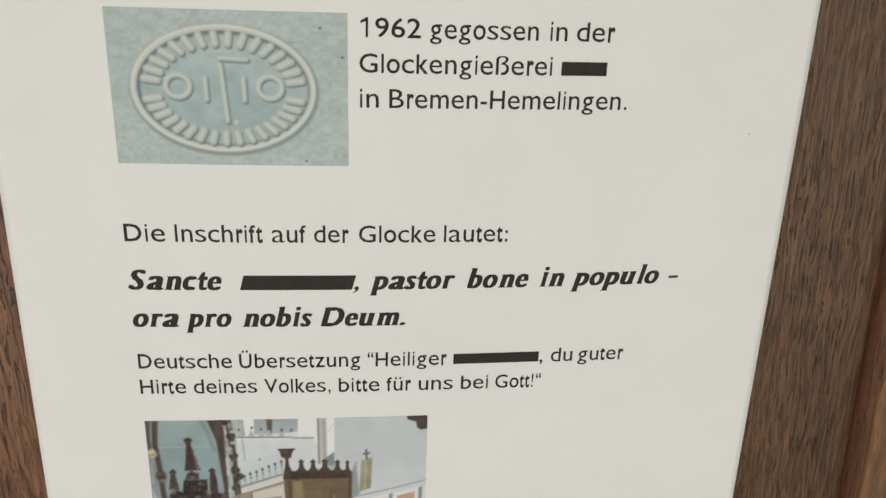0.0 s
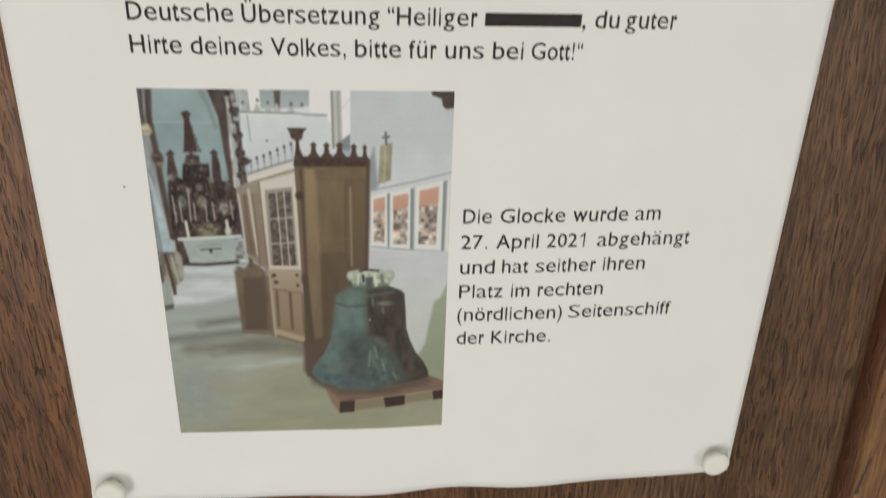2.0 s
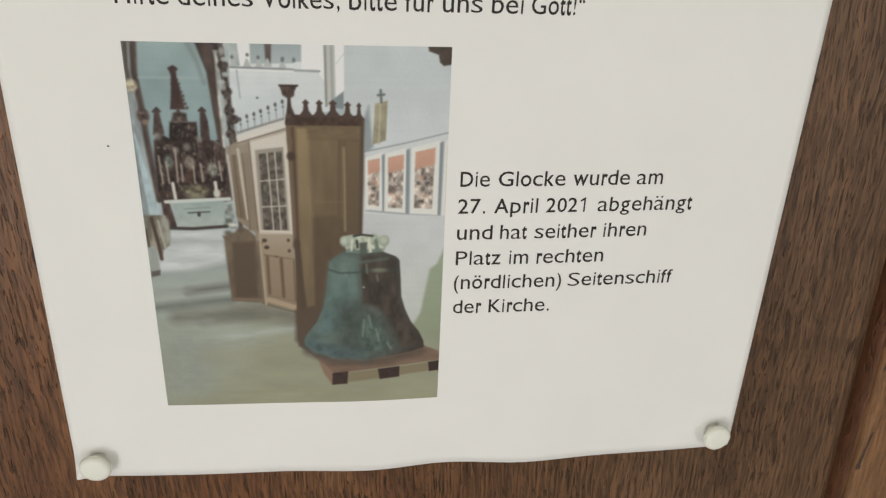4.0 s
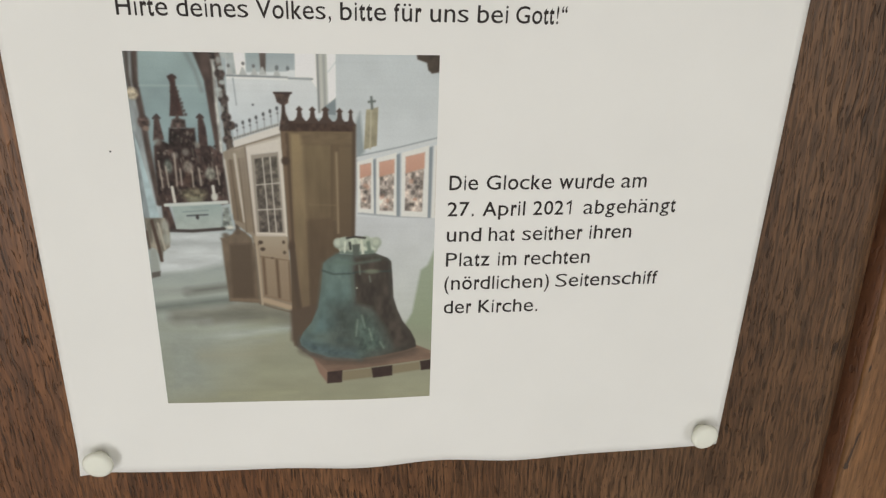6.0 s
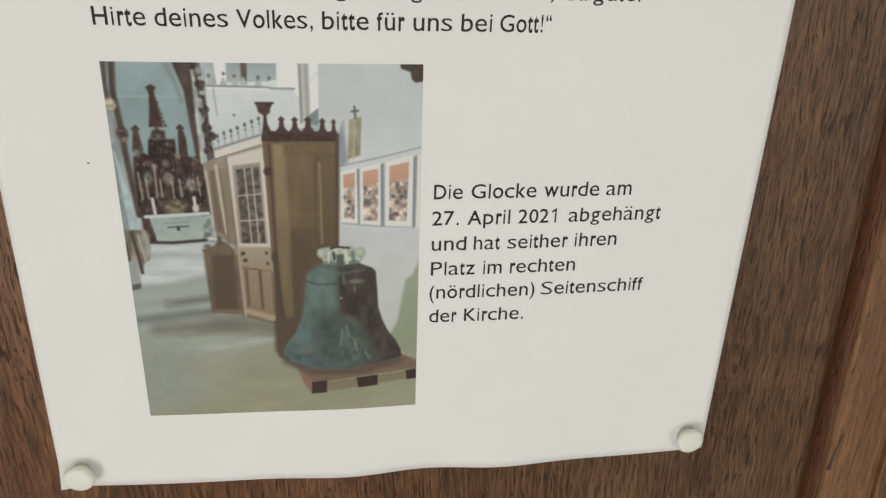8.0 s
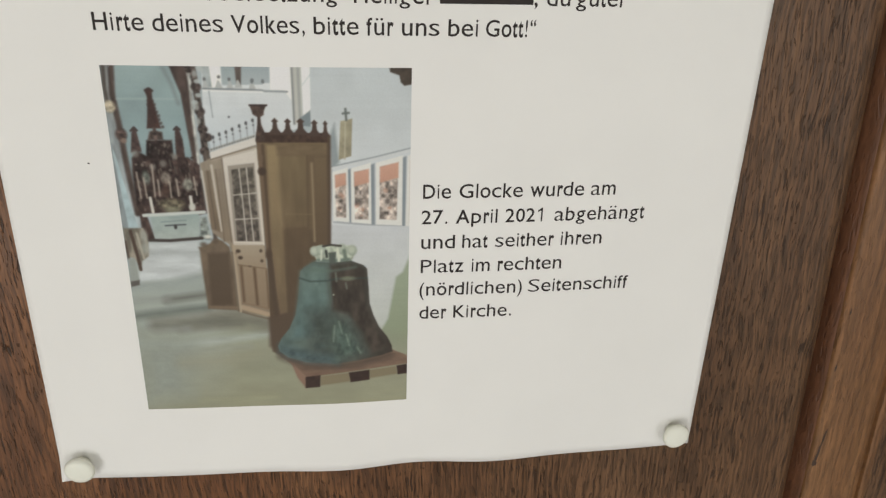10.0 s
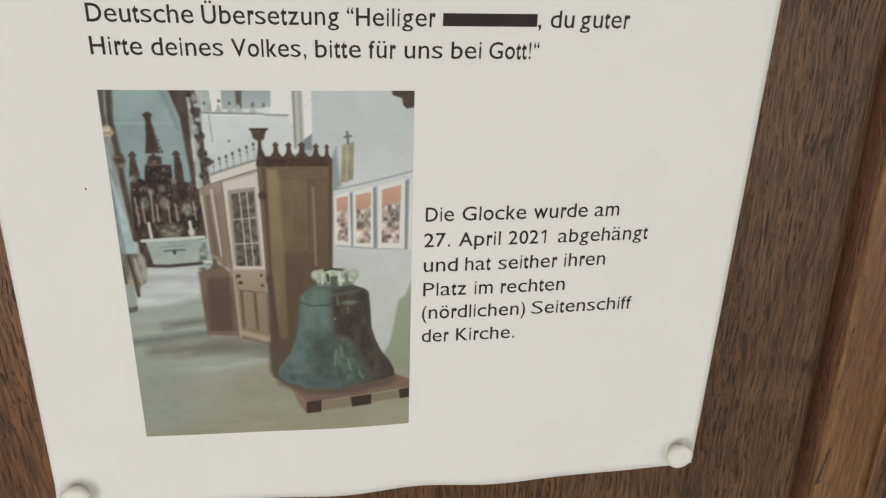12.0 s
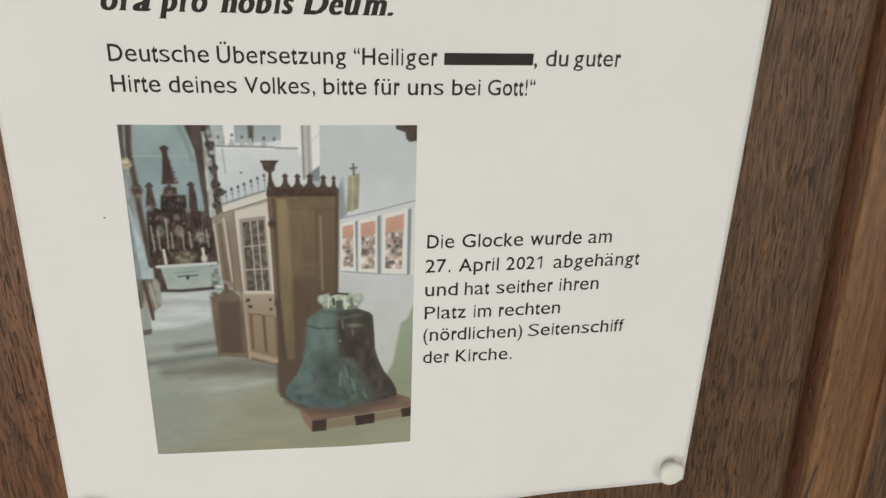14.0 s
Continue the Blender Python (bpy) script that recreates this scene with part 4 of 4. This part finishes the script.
for (cx, cy), k in zip([(43.3, 14.6), (46.7, 14.7), (50.1, 14.7), (53.8, 15.1), (56.7, 15.3)], (1, 1, 1.15, 1, 0.7)):
    pic.poly([(cx - 1.9 * k, cy + 3.6), (cx - 0.7 * k, cy + 1.9), (cx - 0.5 * k, cy + 0.3), (cx - 0.9 * k, cy - 0.1), (cx, cy - 1.0), (cx + 0.9 * k, cy - 0.1), (cx + 0.5 * k, cy + 0.3), (cx + 0.7 * k, cy + 1.9), (cx + 1.9 * k, cy + 3.6)], (88,72,64), 0.3)
pic.poly([(36.9, 10.0), (41.4, 10.0), (40.7, 11.5), (40.5, 12.8), (39.6, 13.4), (39.7, 15.4), (40.5, 17.6), (40.4, 20.1), (37.9, 20.1), (38.7, 15.4), (38.8, 13.4), (37.6, 12.6), (37.4, 11.6)], (90,74,66), 0.35, blotch=0.35, size=(1,1))
pic.line([(37.0, 10.2), (41.4, 10.2)], 0.5, (70,58,54), 0.3)
pic.poly([(38.6, 75.0), (47.5, 72.0), (46.0, 80.0), (43.0, 85.0), (42.0, 88.5), (39.0, 86.5)], (99, 84, 69), 0.9)
# bell on its pallet
pic.poly([(40.4, 87.6), (45.3, 88.5), (74.9, 87.1), (80.1, 89.7), (80.2, 92.6), (48.6, 96.2), (45.5, 92.3)], (134,112,95), 0.4, to=(128,104,87), blotch=0.12, size=(4,1))
pic.poly([(43.9, 89.7), (48.6, 96.1), (48.4, 100.2), (46.0, 96.3)], (146,118,100), 0.6)
pic.poly([(53.0, 95.9), (62.0, 95.0), (62.2, 98.3), (52.9, 99.4)], (140,130,104), 0.6)
pic.poly([(68.2, 94.4), (76.6, 93.4), (76.9, 96.4), (68.2, 97.5)], (140,130,104), 0.6)
for a in ([(48.4, 96.1), (53.0, 95.6), (52.8, 99.9), (48.3, 100.2)], [(61.8, 95.0), (68.2, 94.3), (68.2, 98.0), (62.3, 98.6)], [(76.7, 93.3), (80.2, 92.8), (80.3, 96.3), (77.1, 96.6)]):
    pic.poly(a, (70,54,48), 0.3, blotch=0.2)
pic.line([(41.5, 88.3), (48.8, 91.8), (57.3, 92.6), (66.0, 91.6), (74.5, 89.2)], 2.2, (92,80,70), 2.4, 0.75)
pic.poly([(51.6, 52.1), (53.4, 51.4), (59.1, 51.2), (64.2, 51.7), (64.8, 53.1), (63.4, 56.1), (62.5, 57.0), (53.4, 56.4), (52.3, 54.3)], (180,188,170), 0.4, blotch=0.35, size=(1.2,1.6))
for lobe, colour in (([(52.7, 53.2)], (190,198,182)), ([(54.6, 52.9)], (178,188,172)), ([(60.5, 52.7)], (176,186,168)), ([(63.4, 53.1)], (186,194,176))):
    pic.oval(lobe, 1.35, 1.6, (150,160,146), 0.7)
    pic.oval([(lobe[0][0] - 0.15, lobe[0][1] - 0.25)], 1.1, 1.2, colour, 1.0)
pic.line([(55.1, 51.6), (57.4, 51.2), (60.2, 51.6)], 0.6, (74,72,66), 0.3)
pic.poly([(52.7, 56.2), (57.4, 57.0), (63.1, 56.4), (62.5, 55.5), (57.4, 55.9), (53.4, 55.5)], (112,128,118), 0.8)
pic.line([(55.9, 53.1), (56.1, 55.0)], 0.7, (70,76,70), 0.35)
pic.poly([(56.5, 53.7), (58.8, 53.4), (58.5, 57.2), (56.8, 57.2)], (96,104,96), 0.5)
pic.line([(59.2, 52.4), (59.6, 56.6)], 0.8, (208,212,194), 0.5)
pic.line([(54.6, 52.8), (54.4, 55.9)], 0.5, (210,216,200), 0.4)
pic.line([(61.1, 53.1), (61.7, 56.6)], 1.0, (118,132,118), 0.6)
pic.poly([(48.2, 59.5), (49.5, 58.1), (52.2, 56.4), (57.4, 56.9), (63.1, 56.4), (66.6, 57.9), (67.7, 59.1), (68.1, 64.7), (68.4, 70.7), (69.5, 74.8), (71.2, 78.9), (73.7, 82.5), (75.1, 85.7), (75.4, 88.0), (71.9, 89.2), (64.6, 90.7), (57.3, 91.6), (48.8, 90.7), (43.5, 88.7), (41.0, 86.6), (40.6, 84.7), (41.7, 82.0), (44.3, 78.6), (46.3, 73.9), (47.4, 67.2)], (108,129,123), 0.3, to=(76,68,60), across=True, blotch=0.2, size=(3,5), seed=41)
pic.poly([(57.1, 57.8), (63.1, 57.4), (66.1, 58.5), (67.1, 59.7), (67.6, 71.4), (70.6, 79.6), (73.8, 86.2), (68.8, 88.4), (66.9, 82.4), (62.0, 74.0), (57.3, 72.6), (56.5, 64.6)], (80,72,64), 1.6, blotch=0.3, size=(2,4), seed=42)
pic.poly([(48.5, 59.7), (52.2, 56.7), (56.2, 57.5), (56.3, 71.3), (53.7, 79.4), (48.4, 82.1), (44.8, 82.1), (46.8, 73.2)], (108,127,119), 2.5, to=(100,124,123), blotch=0.18, size=(2.5,4), seed=43)
pic.poly([(49.7, 73.2), (55.6, 71.9), (57.3, 79.5), (56.1, 87.9), (51.3, 87.8), (50.1, 82.2)], (82,92,86), 5.5, blotch=0.2, size=(1.5,2.5), seed=44)
pic.poly([(41.2, 84.1), (45.3, 85.6), (51.3, 87.8), (58.5, 88.6), (58.5, 91.5), (48.8, 90.7), (43.5, 88.7), (41.0, 86.6)], (86,104,106), 3.2, blotch=0.22, size=(1.6,1.2), seed=45)
pic.poly([(57.3, 76.0), (61.5, 76.8), (67.0, 88.0), (58.5, 90.8), (56.7, 85.0)], (88,105,97), 5.0, blotch=0.32, size=(1.2,2.0), seed=46)
pic.line([(48.0, 61.7), (51.0, 62.9), (56.2, 62.8), (58.5, 62.2), (67.5, 62.2)], 0.5, (66,80,77), 0.5, 0.75)
pic.line([(51.6, 59.1), (57.4, 59.6), (64.3, 58.5)], 0.8, (104,124,112), 1.0, 0.7)
pic.oval([(62.0, 62.2)], 2.2, 0.7, (130,138,116), 0.7, 0.8)
for a, w in (([(61.4, 63.7), (61.7, 65.5)], 0.45), ([(58.5, 60.4), (58.7, 63.0)], 0.5), ([(59.1, 76.7), (60.0, 80.9)], 0.6), ([(61.2, 81.3), (62.1, 85.1)], 0.6), ([(57.8, 78.1), (57.3, 83.6)], 0.5), ([(64.5, 85.9), (65.5, 88.0)], 0.5)):
    pic.line(a, w, (146,164,146), 0.6, 0.6)
for k in range(70):
    px, py = [(43.8, 75.9)][0][0] + 23 * pic.rng.random(), [(43.8, 75.9)][0][1] + 9.5 * pic.rng.random()
    pic.oval([(px, py)], 0.2 + 0.5 * pic.rng.random(), 0.2 + 0.6 * pic.rng.random(), [(70,84,82), (118,144,138), (84,100,94), (66,70,66)][k % 4], 0.9, 0.13)
pic.oval([(57.7, 67.5)], 0.25, 0.25, (190,198,176), 0.25)
pic.line([(56.5, 63.3), (56.9, 69.9)], 1.0, (96,110,102), 1.0, 0.7)
pic.oval([(43.6, 83.1), (48.3, 87.0), (53.1, 85.0)], 1.6, 1.0, (74,90,90), 1.4, 0.35)
picture = pic.part("printed_photograph", 29.6, 132.7, "colour print of a bronze bell on a pallet in a church aisle")

# the founder's mark, cast on the bell: an oval ring and plain raised shapes
mark = Print(57.2, 37.6, 0.2, (170, 188, 188))
mark.lay(np.ones(mark.x.shape), (182, 195, 191), blotch=0.07, size=(5, 4), seed=61)
mark.lay(np.ones(mark.x.shape) * 0.5, (180, 194, 191), blotch=0.16, size=(1.1, 0.8), seed=67)
mark.poly([(0, 14), (20, 10), (36, 12), (46, 20), (40, 30), (24, 32), (12, 28)], (170, 189, 189), 8.0, blotch=0.08, size=(4, 4))
for k in range(110):
    mx, my = 57 * mark.rng.random(), 37 * mark.rng.random()
    mark.line([(mx, my), (mx + 0.9 * mark.rng.random() + 0.2, my + 0.5 * mark.rng.random() - 0.1)], 0.25, (150, 168, 170) if k % 2 else (188, 200, 196), 0.4, 0.6)
mark.oval([(50.6, 3.7), (55.9, 10.5), (46.6, 36.4)], 0.3, 0.25, (86, 104, 110), 0.3)
CX, CY, RX, RY = 27.0, 18.7, 21.6, 14.8


def ring(rx, ry, width, colour, soft, dx=0.0, dy=0.0, strength=1.0):
    loop = [(CX + dx + rx * math.cos(math.pi * k / 36), CY + dy + ry * math.sin(math.pi * k / 36)) for k in range(73)]
    mark.line(loop, width, colour, soft, strength)


ring(RX + 0.7, RY + 0.7, 1.0, (132, 146, 146), 0.9, 0.3, 0.5, 0.8)
ring(RX - 0.9, RY - 0.9, 1.0, (112, 126, 126), 0.9, 0.3, 0.3, 0.95)
ring(RX, RY, 1.5, (200, 206, 198), 0.6)
ring(RX + 0.25, RY + 0.25, 0.4, (216, 219, 210), 0.4)


def raised(points, width):
    """A raised stroke of the casting: its shade, its body and its lit edge, as printed."""
    mark.line([(x + 0.30, y + 0.36) for x, y in points], width, (108, 124, 126), 0.5, 0.9)
    mark.line(points, width, (186, 195, 189), 0.5)
    mark.line([(x - 0.12, y - 0.14) for x, y in points], width * 0.45, (206, 210, 202), 0.4, 0.8)


for count, a0, a1 in ((16, 190, 350), (17, 168, 12)):
    for k in range(count):
        a = radians(a0 + (a1 - a0) * k / (count - 1))

        def spot(r, turn):
            return (CX + RX * r * math.cos(a + turn), CY + RY * r * math.sin(a + turn))

        raised([spot(0.74, 0), spot(0.89, 0)], 1.9)
for px in (-11.0, 11.2):
    raised([(CX + px + 2.9 * math.cos(math.pi * k / 12), CY - 0.6 + 2.7 * math.sin(math.pi * k / 12)) for k in range(25)], 1.4)
for stroke in ([(-4.3, -2.6), (-4.2, 2.6)], [(4.9, -2.6), (5.0, 2.6)], [(-0.6, -7.4), (0.6, 7.8)], [(-0.6, -7.4), (5.8, -7.2)]):
    raised([(CX + x, CY + y) for x, y in stroke], 1.2)
mark.oval([(CX + 2.6, CY + 8.0)], 0.6, 0.6, (196, 204, 198), 0.4)
mark.part("printed_mark", 30.2, 244.9, "blue-grey print of an oval raised founder's mark")

# small print specks
for u, v, r in ((23.2, 106.3, 0.28), (195.3, 215.7, 0.2)):
    bm = bmesh.new()
    rim_points = [bm.verts.new(on_sheet(u + r * math.cos(k * 0.7854), v + r * math.sin(k * 0.7854), 0.06)) for k in range(8)]
    bm.faces.new(rim_points)
    part("ink_speck", bm, INK, sheet)


# ---- push pins ----
def push_pin(u, v, tilt, turn):
    """A mushroom-shaped pin: a domed head on a short neck, standing on the paper."""
    base = tagged(new("push_pin"), "ivory white plastic push pin holding a corner of the notice", "push pin", "pins of the notice")
    outline = [(0.0, 5.2), (2.4, 5.15), (3.6, 5.0), (4.35, 4.6), (4.65, 4.0), (4.65, 3.3), (4.4, 2.8), (3.8, 2.5), (2.2, 2.4), (1.8, 2.0), (1.8, 0.8), (2.2, 0.35), (2.3, 0.0)]
    bm = bmesh.new()
    turns = 40
    rings = [[bm.verts.new((r * MM * math.cos(2 * math.pi * i / turns), r * MM * math.sin(2 * math.pi * i / turns), h * MM)) for i in range(turns)] for r, h in outline[1:]]
    tip = bm.verts.new((0, 0, outline[0][1] * MM))
    for i in range(turns):
        j = (i + 1) % turns
        bm.faces.new((tip, rings[0][i], rings[0][j]))
        for a, b in zip(rings, rings[1:]):
            bm.faces.new((a[i], b[i], b[j], a[j]))
    for f in bm.faces:
        f.smooth = True
    bmesh.ops.recalc_face_normals(bm, faces=bm.faces)
    part("head", bm, PIN, base)
    bm = bmesh.new()
    bmesh.ops.create_cone(bm, segments=10, radius1=0.0002, radius2=0.0006, depth=0.008, matrix=Matrix.Translation((0, 0, -0.0035)))
    part("needle", bm, STEEL, base, "steel needle stuck in the wood")
    foot = sheet.matrix_world @ on_sheet(u, v, 0.05)
    base.matrix_world = Matrix.Translation(foot) @ pose(0, 0, 0, 90 + tilt, 0, turn)


push_pin(7.0, 6.4, 6, -4)
push_pin(202.7, 6.9, 4, 5)
